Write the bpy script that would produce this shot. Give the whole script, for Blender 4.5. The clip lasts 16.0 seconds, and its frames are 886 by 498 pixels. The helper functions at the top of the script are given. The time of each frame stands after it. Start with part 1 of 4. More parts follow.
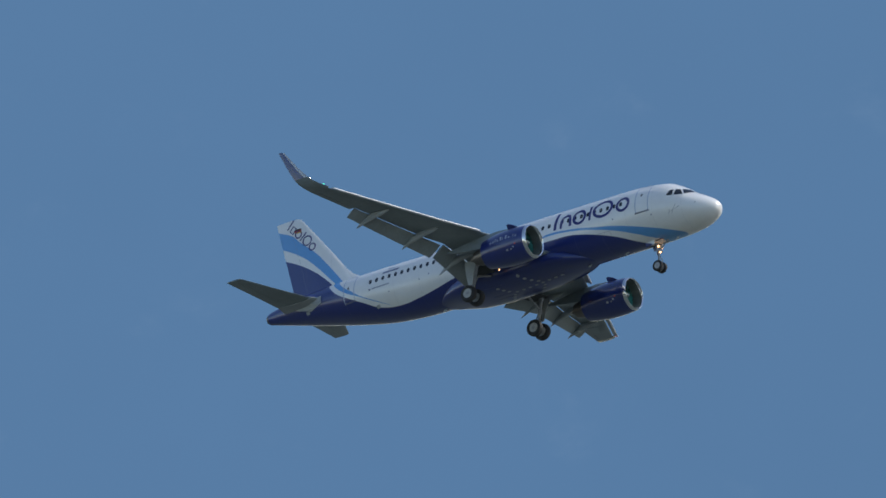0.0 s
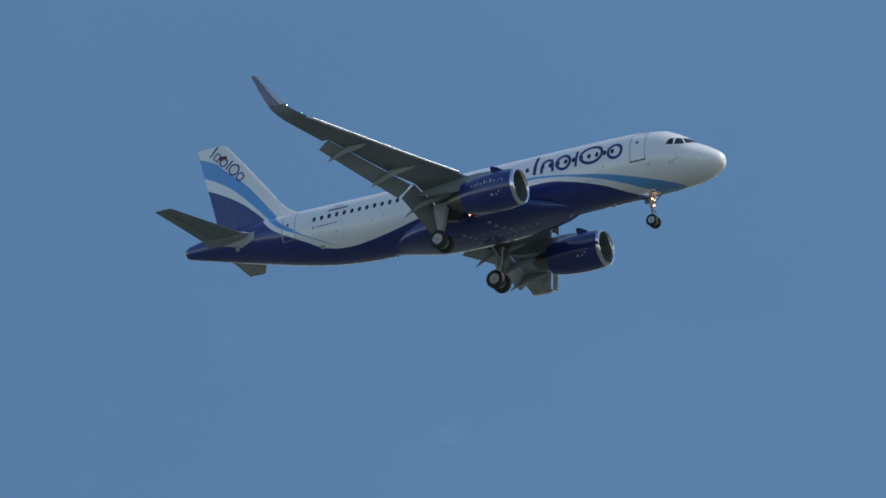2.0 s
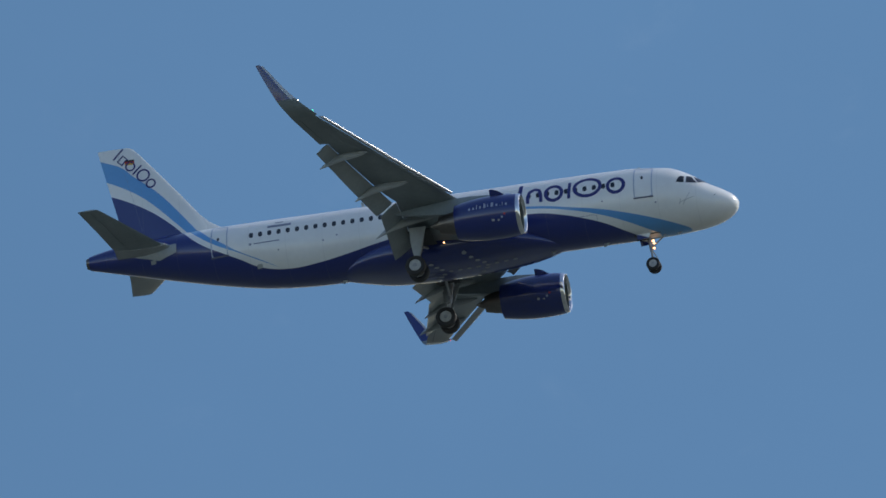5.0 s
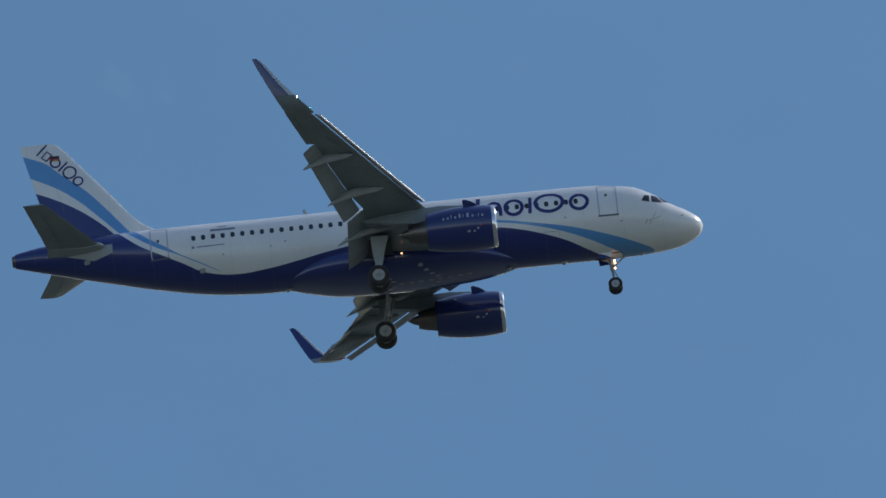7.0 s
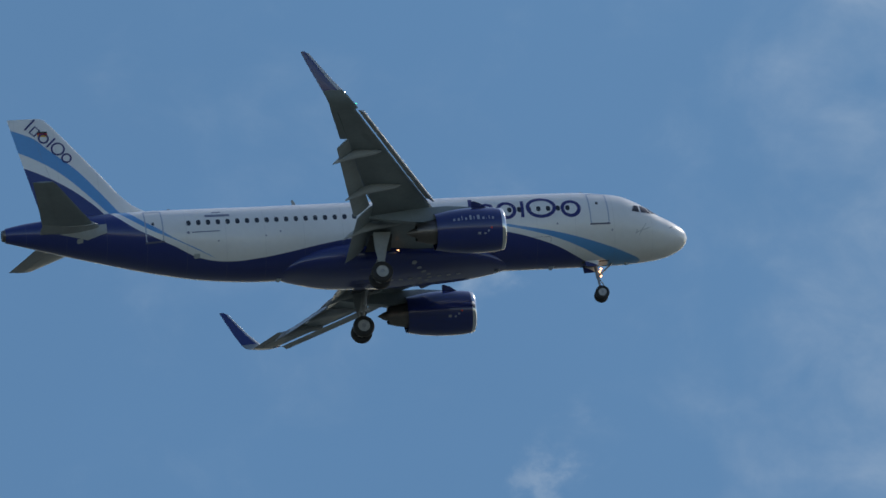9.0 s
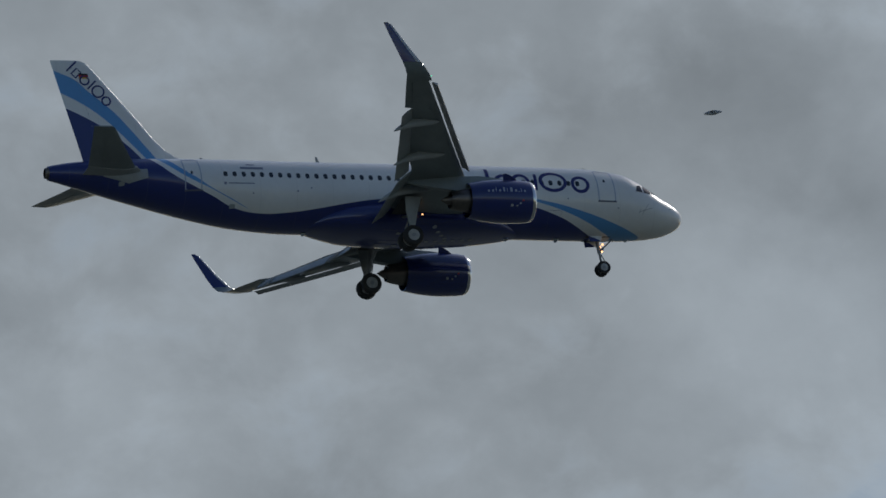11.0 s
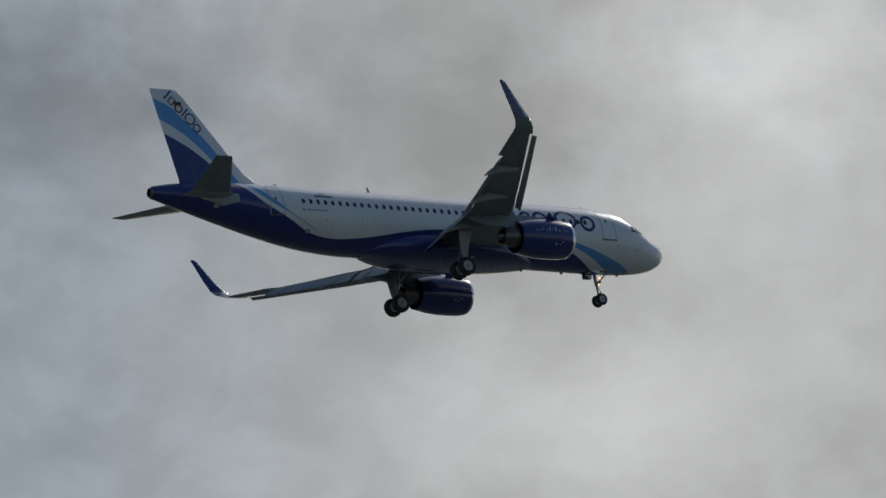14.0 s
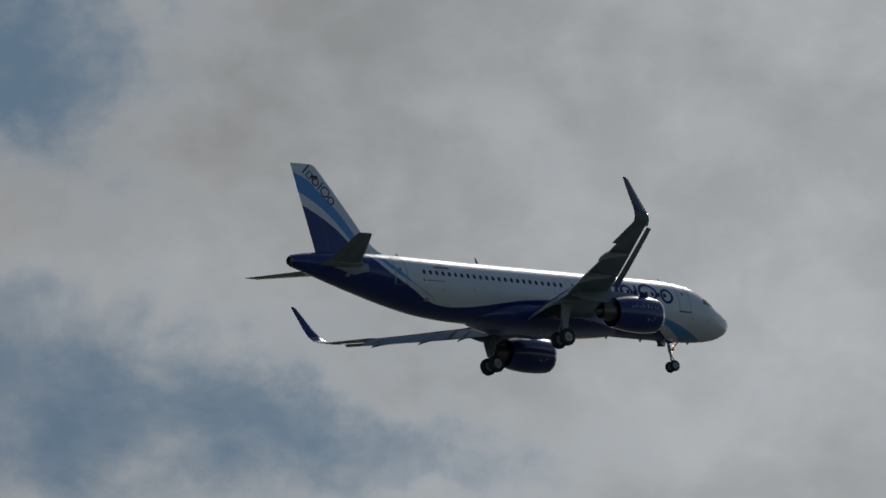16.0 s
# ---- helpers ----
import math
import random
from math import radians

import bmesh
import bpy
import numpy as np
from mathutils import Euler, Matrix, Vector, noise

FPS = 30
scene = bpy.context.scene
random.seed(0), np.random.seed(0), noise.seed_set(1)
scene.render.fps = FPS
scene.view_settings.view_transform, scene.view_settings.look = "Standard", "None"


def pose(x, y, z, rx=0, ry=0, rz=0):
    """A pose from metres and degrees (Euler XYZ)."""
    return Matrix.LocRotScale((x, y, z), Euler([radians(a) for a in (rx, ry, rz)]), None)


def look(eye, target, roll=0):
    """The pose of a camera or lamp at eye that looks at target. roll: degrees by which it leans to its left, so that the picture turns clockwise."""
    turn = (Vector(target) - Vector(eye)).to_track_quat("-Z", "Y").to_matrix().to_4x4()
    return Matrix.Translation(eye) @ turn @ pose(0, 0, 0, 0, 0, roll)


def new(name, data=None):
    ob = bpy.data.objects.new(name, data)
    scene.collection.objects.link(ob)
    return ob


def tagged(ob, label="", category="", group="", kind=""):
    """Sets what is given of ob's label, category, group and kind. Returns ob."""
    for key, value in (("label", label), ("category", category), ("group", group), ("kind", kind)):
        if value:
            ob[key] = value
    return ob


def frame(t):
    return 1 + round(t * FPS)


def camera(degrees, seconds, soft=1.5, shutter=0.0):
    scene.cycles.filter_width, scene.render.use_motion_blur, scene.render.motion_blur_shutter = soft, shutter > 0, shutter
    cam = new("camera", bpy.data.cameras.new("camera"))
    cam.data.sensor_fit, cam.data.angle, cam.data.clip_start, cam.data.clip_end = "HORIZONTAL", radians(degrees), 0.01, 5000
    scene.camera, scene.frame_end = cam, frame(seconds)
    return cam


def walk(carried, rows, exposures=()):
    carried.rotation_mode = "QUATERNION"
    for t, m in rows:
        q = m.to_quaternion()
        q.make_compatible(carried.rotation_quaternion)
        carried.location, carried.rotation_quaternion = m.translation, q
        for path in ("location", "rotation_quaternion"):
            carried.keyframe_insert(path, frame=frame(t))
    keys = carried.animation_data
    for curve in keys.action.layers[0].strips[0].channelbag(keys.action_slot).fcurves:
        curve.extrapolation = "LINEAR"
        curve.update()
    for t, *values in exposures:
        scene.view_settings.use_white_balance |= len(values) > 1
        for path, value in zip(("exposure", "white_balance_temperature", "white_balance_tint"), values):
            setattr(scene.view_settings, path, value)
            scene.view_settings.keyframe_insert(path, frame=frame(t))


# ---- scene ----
# ---- camera: it stands on the ground and follows the aircraft ----
cam = camera(4.3300, 16.0, 1.6)
EYE = (0.0, 0.0, 1.7)
CAMERA_ROWS = [
    (0, 105.6010, 1.0837, 35.2732),
    (0.5, 105.8881, 0.3207, 33.2039),
    (1, 106.1393, -0.3378, 31.1298),
    (1.5, 106.3804, -0.5632, 29.1757),
    (2, 106.6724, -0.2099, 27.1745),
    (2.5, 107.0488, -0.1818, 24.9079),
    (3, 107.4403, -0.3941, 22.6821),
    (3.5, 107.7495, -0.6888, 20.3533),
    (4, 107.9766, -0.6868, 17.9348),
    (4.5, 108.1688, -0.6706, 15.4310),
    (5, 108.3302, -0.6525, 12.8617),
    (5.5, 108.4626, -0.6256, 10.2552),
    (6, 108.5502, -0.4477, 7.5266),
    (6.5, 108.6361, 0.0010, 4.9464),
    (7, 108.7030, 0.5600, 2.3344),
    (7.5, 108.7440, 0.8040, -0.0385),
    (8, 108.5960, 0.6157, -2.9539),
    (8.5, 108.4442, 0.9989, -5.8607),
    (9, 108.2648, 0.8831, -8.6005),
    (9.5, 108.0404, 0.6682, -11.2978),
    (10, 107.7729, 0.4208, -13.9471),
    (10.5, 107.4648, 0.2076, -16.5450),
    (10.8, 107.2617, 0.1236, -18.0788),
    (11, 106.9844, -0.0142, -19.2624),
    (11.5, 106.5793, 0.1218, -21.9041),
    (12, 106.2449, 0.6025, -23.9537),
    (12.5, 105.9409, 0.3977, -25.9692),
    (13, 105.6466, 0.0296, -28.2620),
    (13.5, 105.2381, 0.0863, -30.4323),
    (14, 104.7079, -0.0603, -32.5265),
    (14.5, 104.2688, -0.0728, -34.4114),
    (15, 103.9173, -0.4151, -36.1985),
    (15.5, 103.5899, -0.6341, -37.7040),
    (16, 103.2660, -0.7574, -39.3857),
]
walk(cam, [(t, pose(*EYE, rx, ry, rz)) for t, rx, ry, rz in CAMERA_ROWS],
     exposures=[(0, 0.55), (3, 0.5), (5.5, 0.34), (7, 0.19), (8.5, 0.2), (9.6, -0.25), (10.8, -0.68), (13, -0.78), (14, -0.85), (16, -1.2)])

# ---- light: afternoon sun beyond the flight path, high and ahead ----
SUN_AZ, SUN_EL = radians(36.5), radians(40.0)
world = bpy.data.worlds.new("sky")
scene.world = world
world.use_nodes = True
wn, wl = world.node_tree.nodes, world.node_tree.links
sky = wn.new("ShaderNodeTexSky")
sky.sky_type, sky.sun_disc = "NISHITA", False
sky.sun_elevation, sky.sun_rotation = SUN_EL, math.pi / 2 - SUN_AZ
sky.air_density, sky.dust_density, sky.ozone_density = 1.0, 0.6, 1.5
wl.new(sky.outputs[0], wn["Background"].inputs[0])
wn["Background"].inputs[1].default_value = 0.112
sun = bpy.data.lights.new("sun", "SUN")
sun.energy, sun.angle, sun.color = 2.1, radians(0.53), (1.0, 0.95, 0.88)
sun_ob = new("sun", sun)
sun_dir = Vector((math.cos(SUN_AZ) * math.cos(SUN_EL), math.sin(SUN_AZ) * math.cos(SUN_EL), math.sin(SUN_EL)))
sun_ob.matrix_world = look(sun_dir * 900, (0, 0, 0))

# ---- backdrop: blue sky that passes into broken cloud, far behind the aircraft ----
# centre (azimuth, elevation), half-widths in degrees, strength
HOLES = [(65.92, 15.79, 1.67, 0.67, 1.25), (65.44, 16.9, 0.95, 0.61, 1.2), (66.36, 16.04, 0.89, 0.61, 0.9), (66.95, 15.49, 1.34, 0.33, 0.8),
    (65.76, 17.49, 0.56, 0.45, 0.8), (64.76, 16.11, 0.67, 0.67, 0.8), (67.66, 15.35, 0.78, 0.5, 0.9), (65.9, 17.41, 0.56, 0.28, 0.7),
    (65.44, 17.06, 0.78, 0.45, 0.8), (65.22, 15, 1.56, 0.39, 1.2), (65.04, 15.09, 0.89, 0.5, 1.1), (65.21, 16.43, 0.5, 0.67, 0.8),
    (63.37, 14.7, 1.06, 0.25, 0.9), (62.99, 14.58, 0.25, 0.39, 0.7), (64.3, 15.48, 0.28, 0.45, 0.6), (62.91, 14.97, 0.45, 0.18, 0.6),
    (61.37, 16.96, 0.28, 0.16, 0.7), (60.46, 16.87, 0.45, 0.1, 0.6), (52.86, 14.11, 0.62, 0.47, 1.35), (53.37, 14.1, 0.33, 0.25, 0.6),
    (53.38, 14.03, 0.33, 0.33, 0.5), (52.24, 14.6, 0.31, 0.13, 0.6), (53.2, 14.46, 0.33, 0.31, 0.5), (64.21, 17.25, 0.67, 0.4, 0.95),
    (53.69, 13.04, 0.78, 0.18, 0.6), (52.46, 13.02, 0.67, 0.25, 0.3), (54.56, 12.66, 0.95, 0.29, 1), (52.61, 12.61, 1.12, 0.31, 0.85),
    (63.39, 14.75, 0.89, 0.33, 0.6), (52.31, 12.28, 1, 0.36, 0.8), (50.82, 12.19, 0.67, 0.2, 0.7), (51.47, 12.46, 0.45, 0.16, 0.5), (62.7, 15.05, 0.7, 0.3, 0.5), (63.05, 15.42, 0.75, 0.5, 0.95)]
PUFFS = [(67.66, 16.92, 0.78, 0.67, 0.9), (69.15, 17.06, 1, 0.89, 0.4), (63.12, 16.37, 0.61, 0.67, 0.9), (63.6, 15.71, 0.33, 0.33, 0.4),
    (63.82, 16.43, 0.33, 0.56, 0.7), (63.94, 15.53, 0.25, 0.25, 0.6), (63.06, 16.65, 0.67, 0.45, 0.5), (80.95, 18.22, 0.16, 0.27, 0.62),
    (80.58, 17.2, 0.12, 0.16, 0.58), (82.0, 18.4, 0.8, 1.0, 0.24), (53.43, 13.69, 0.22, 0.22, 0.4)]
BRIGHT = [(69.16, 17.63, 1.23, 0.5, -0.06), (69.04, 16.57, 0.78, 0.56, 0.06), (63.9, 16.82, 0.56, 0.33, -0.05), (55.75, 15.7, 0.65, 0.46, 0.22),
    (56.3, 15.2, 1.1, 0.6, 0.02), (57.3, 15.2, 0.6, 0.5, -0.06), (54.2, 14.9, 0.7, 0.5, 0.05), (55.15, 14.74, 0.67, 0.67, 0.06), (59.16, 15.58, 0.78, 0.45, -0.11), (56.04, 14.47, 1, 0.89, 0.08),
    (56.62, 13.8, 1, 0.5, 0.13), (55.46, 14.9, 0.78, 0.56, -0.06), (63.79, 16.71, 0.45, 0.45, -0.06), (62.39, 16.7, 0.56, 0.45, 0.1),
    (52.34, 13.02, 0.67, 0.33, 0.05), (58.78, 16.23, 0.67, 0.45, 0.05), (63.5, 16.6, 0.56, 0.5, 0.11),
    (63.84, 16.37, 0.45, 0.56, 0.08), (67.08, 17.02, 0.56, 0.45, 0.09), (72.3, 16.1, 0.8, 0.5, 0.05), (68.06, 17.69, 0.67, 0.33, 0.05),
    (53.55, 14.36, 0.33, 0.33, 0.06), (55.76, 14.96, 1, 0.33, 0.05), (51.47, 14.06, 0.56, 0.67, -0.04), (49.23, 12.82, 0.78, 0.56, 0.05),
    (54.13, 14.04, 0.22, 0.45, 0.06), (59.03, 16.36, 0.78, 0.45, 0.05), (60.59, 15.25, 1, 0.67, -0.07), (57.8, 13.62, 1, 0.33, 0.03)]


def sky_material():
    m = bpy.data.materials.new("sky_and_cloud")
    m.use_nodes = True
    N, L = m.node_tree.nodes, m.node_tree.links
    N.clear()

    def val(s, v):
        if isinstance(v, (int, float)):
            s.default_value = v
        else:
            L.new(v, s)

    def mth(op, a, b=0.0, c=0.0):
        n = N.new("ShaderNodeMath")
        n.operation = op
        for s, v in zip(n.inputs, (a, b, c)):
            val(s, v)
        return n.outputs[0]

    def rng(v, a, b, lo, hi, smooth=True):
        n = N.new("ShaderNodeMapRange")
        n.interpolation_type = "SMOOTHSTEP" if smooth else "LINEAR"
        val(n.inputs[0], v)
        for i, q in zip((1, 2, 3, 4), (a, b, lo, hi)):
            n.inputs[i].default_value = q
        return n.outputs[0]

    uv, sep = N.new("ShaderNodeUVMap"), N.new("ShaderNodeSeparateXYZ")
    uv.uv_map = "angles"
    L.new(uv.outputs[0], sep.inputs[0])
    az, el = mth("MULTIPLY", sep.outputs[0], 100.0), mth("MULTIPLY", sep.outputs[1], 100.0)

    def fbm(scale, seed, detail=7, rough=0.55, warp=0.0):
        cmb, n = N.new("ShaderNodeCombineXYZ"), N.new("ShaderNodeTexNoise")
        L.new(az, cmb.inputs[0])
        L.new(mth("MULTIPLY", el, 1.25), cmb.inputs[1])
        cmb.inputs[2].default_value = seed
        L.new(cmb.outputs[0], n.inputs["Vector"])
        for key, q in (("Scale", scale), ("Detail", detail), ("Roughness", rough), ("Distortion", warp)):
            n.inputs[key].default_value = q
        return mth("SUBTRACT", n.outputs["Fac"], 0.5)

    az_w = mth("MULTIPLY_ADD", fbm(1.9, 3.1, 8, 0.6), 1.05, az)
    el_w = mth("MULTIPLY_ADD", fbm(1.9, 9.7, 8, 0.6), 0.75, el)

    def blobs(rows):
        total = 0.0
        for a, e, ra, re, w in rows:
            da = mth("DIVIDE", mth("SUBTRACT", az_w, a), ra)
            de = mth("DIVIDE", mth("SUBTRACT", el_w, e), re)
            q = mth("MULTIPLY_ADD", da, da, mth("MULTIPLY", de, de))
            total = mth("MULTIPLY_ADD", mth("POWER", 2.718, mth("MULTIPLY", q, -0.8)), w, total)
        return total

    base = rng(az, 73.5, 81.3, 1.1, -0.58)
    dens = mth("ADD", mth("SUBTRACT", mth("ADD", base, blobs(PUFFS)), blobs(HOLES)), mth("MULTIPLY", fbm(1.7, 5.3, 9, 0.56, 0.25), rng(az, 74.0, 81.0, 1.7, 0.9)))
    cover = rng(dens, -0.5, 1.15, 0.0, 1.0)
    cover = mth("MAXIMUM", cover, mth("MULTIPLY", rng(fbm(1.3, 55.0, 10, 0.62, 0.2), -0.06, 0.3, 0.0, 0.34), rng(az, 68.0, 77.0, 1.0, 0.0)))
    # thin cloud glows with the sun behind it, thick cloud is grey
    lum = mth("ADD", blobs(BRIGHT), mth("MULTIPLY", fbm(0.9, 21.0, 10, 0.52, 0.3), 0.18))
    lum = mth("ADD", lum, mth("MULTIPLY", fbm(3.0, 33.0, 7, 0.55, 0.2), 0.045))
    lum = mth("ADD", lum, rng(dens, 0.5, 1.3, 0.11, 0.0))
    lum = mth("MULTIPLY", mth("ADD", lum, rng(az, 50, 74, 0.335, 0.275)), rng(az, 50, 72, 1.95, 1.55, False))
    lum = mth("MULTIPLY", mth("MULTIPLY", lum, rng(az, 54.0, 57.5, 0.87, 1.07)), rng(az, 49.5, 52.5, 1.16, 1.0))

    def colour(f, a, b):
        n = N.new("ShaderNodeMix")
        n.data_type = "RGBA"
        val(n.inputs["Factor"], f)
        for key, q in (("A", a), ("B", b)):
            if isinstance(q, tuple):
                n.inputs[key].default_value = (*q, 1)
            else:
                L.new(q, n.inputs[key])
        return n.outputs["Result"]

    tint = colour(mth("MAXIMUM", rng(az, 57.0, 60.4, 0, 1), rng(az, 51.0, 54.5, 0.22, 0)), (0.99, 1.0, 1.0), colour(rng(az, 65, 70, 0, 1), (0.86, 1.0, 1.14), (0.88, 1.0, 1.11)))
    grey = N.new("ShaderNodeMix")
    grey.data_type, grey.blend_type = "RGBA", "MULTIPLY"
    grey.inputs["Factor"].default_value = 1
    L.new(tint, grey.inputs["A"])
    L.new(lum, grey.inputs["B"])
    blue = colour(rng(az, 82, 120, 0, 1, False), (0.104, 0.220, 0.402), (0.066, 0.138, 0.254))
    blue = colour(rng(az, 66, 82, 0, 1), (0.168, 0.310, 0.505), blue)
    blue = colour(rng(az, 52, 64, 0, 1), (0.225, 0.34, 0.475), blue)
    veil = mth("MULTIPLY_ADD", fbm(0.35, 41.0, 4), 0.12, 1.0)
    shade = N.new("ShaderNodeMix")
    shade.data_type, shade.blend_type = "RGBA", "MULTIPLY"
    shade.inputs["Factor"].default_value = 1
    L.new(blue, shade.inputs["A"])
    L.new(veil, shade.inputs["B"])
    em, out = N.new("ShaderNodeEmission"), N.new("ShaderNodeOutputMaterial")
    L.new(colour(cover, shade.outputs["Result"], grey.outputs["Result"]), em.inputs[0])
    # the cloud brightens towards the sun
    L.new(rng(az, 50.0, 58.0, 1.21, 1.0, False), em.inputs[1])
    L.new(em.outputs[0], out.inputs[0])
    return m


def sky_backdrop():
    bm = bmesh.new()
    layer = bm.loops.layers.uv.new("angles")
    az0, az1, el0, el1, na, ne, r = 36.0, 140.0, 6.0, 27.0, 208, 42, 4550.0
    grid = []
    for i in range(na + 1):
        a = radians(az0 + (az1 - az0) * i / na)
        grid.append([bm.verts.new((r * math.cos(a) * math.cos(e), r * math.sin(a) * math.cos(e), 1.7 + r * math.sin(e)))
                     for e in [radians(el0 + (el1 - el0) * j / ne) for j in range(ne + 1)]])
    for i in range(na):
        for j in range(ne):
            f = bm.faces.new((grid[i][j], grid[i + 1][j], grid[i + 1][j + 1], grid[i][j + 1]))
            f.smooth = True
            for lp, (p, q) in zip(f.loops, ((i, j), (i + 1, j), (i + 1, j + 1), (i, j + 1))):
                lp[layer].uv = ((az0 + (az1 - az0) * p / na) / 100, (el0 + (el1 - el0) * q / ne) / 100)
    me = bpy.data.meshes.new("backdrop")
    bm.to_mesh(me)
    bm.free()
    me.materials.append(sky_material())
    return tagged(new("backdrop", me), "clear blue sky giving way to broken grey-white cloud", "sky", kind="structure")


sky_backdrop()

# ---- materials ----
def nodes_of(name):
    m = bpy.data.materials.new(name)
    m.use_nodes = True
    nt = m.node_tree
    return m, nt, nt.nodes["Principled BSDF"]


def wear(nt, colour_socket, amount, scale):
    """Multiply a colour by faint two-scale dirt in object space; returns a colour socket."""
    tc = nt.nodes.new("ShaderNodeTexCoord")
    out = colour_socket
    for s, a in ((scale, amount), (scale * 9, amount * 0.5)):
        n = nt.nodes.new("ShaderNodeTexNoise")
        n.inputs["Scale"].default_value, n.inputs["Detail"].default_value = s, 5
        nt.links.new(tc.outputs["Object"], n.inputs["Vector"])
        r = nt.nodes.new("ShaderNodeMapRange")
        r.inputs["From Min"].default_value, r.inputs["From Max"].default_value = 0.3, 0.7
        r.inputs["To Min"].default_value, r.inputs["To Max"].default_value = 1 - a, 1.0
        nt.links.new(n.outputs["Fac"], r.inputs["Value"])
        mix = nt.nodes.new("ShaderNodeMix")
        mix.data_type, mix.blend_type = "RGBA", "MULTIPLY"
        mix.inputs["Factor"].default_value = 1
        nt.links.new(out, mix.inputs["A"])
        nt.links.new(r.outputs["Result"], mix.inputs["B"])
        out = mix.outputs["Result"]
    return out


def plain(name, colour, rough=0.4, metal=0.0, dirt=0.12, scale=0.8, coat=0.0):
    m, nt, b = nodes_of(name)
    rgb = nt.nodes.new("ShaderNodeRGB")
    rgb.outputs[0].default_value = (*colour, 1)
    nt.links.new(wear(nt, rgb.outputs[0], dirt, scale), b.inputs["Base Color"])
    b.inputs["Roughness"].default_value, b.inputs["Metallic"].default_value = rough, metal
    b.inputs["Coat Weight"].default_value, b.inputs["Coat Roughness"].default_value = coat, 0.05
    return m


def glow(name, colour, strength):
    m, nt, b = nodes_of(name)
    b.inputs["Base Color"].default_value = (*colour, 1)
    b.inputs["Emission Color"].default_value = (*colour, 1)
    b.inputs["Emission Strength"].default_value = strength
    return m


WHITE, DARK_BLUE, LIGHT_BLUE = (0.80, 0.80, 0.78), (0.008, 0.023, 0.160), (0.105, 0.33, 0.66)
# livery lines: distance behind the nose, height
DARK_LINE = [(0, -3), (4.6, -2.5), (5.6, -2.04), (6.4, -1.8), (7.5, -1.38), (8.7, -1.0), (9.9, -0.68), (11.1, -0.46), (12.5, -0.42), (16, -0.42),
             (18.8, -0.58), (20.4, -0.8), (22.2, -1.1), (23.8, -1.3), (25.3, -1.36), (26.8, -1.16), (28.4, -0.45),
             (29.5, 0.12), (30.4, 0.65), (31.3, 1.5), (31.9, 2.3), (32.75, 3.15), (33.6, 3.85), (34.8, 4.63), (35.85, 5.17), (38, 6.1)]
BAND_TOP = [(0, -3), (1.4, -2.3), (2.7, -1.94), (3.3, -1.82), (4.5, -1.51), (6.0, -1.10), (7.5, -0.72), (9.0, -0.42), (11.1, -0.05), (12.8, 0.06), (14.5, -0.5),
            (18, -3), (24, -3), (25.8, -1.4), (27.0, -0.76), (28.3, -0.09), (29.2, 0.54), (30.05, 1.17), (31.0, 2.3), (31.4, 2.82), (32.4, 4.1), (33.2, 5.02),
            (34.65, 6.3), (35.2, 6.85), (36.4, 7.45), (38, 8.2)]
BAND_LOW = [(0, -3), (3.6, -2.3), (4.5, -2.0), (5.15, -1.84), (6.0, -1.54), (7.5, -1.02), (9.0, -0.6), (11.1, -0.19), (12.8, -0.08), (14.5, -0.3),
            (18, -2), (24, -2), (25.8, -1.33), (27.1, -0.76), (28.3, -0.16), (29.5, 0.44), (30.35, 1.02), (31.6, 2.28), (32.15, 2.88), (33.0, 3.8), (33.85, 4.63),
            (34.75, 5.32), (36.0, 6.05), (38, 6.95)]


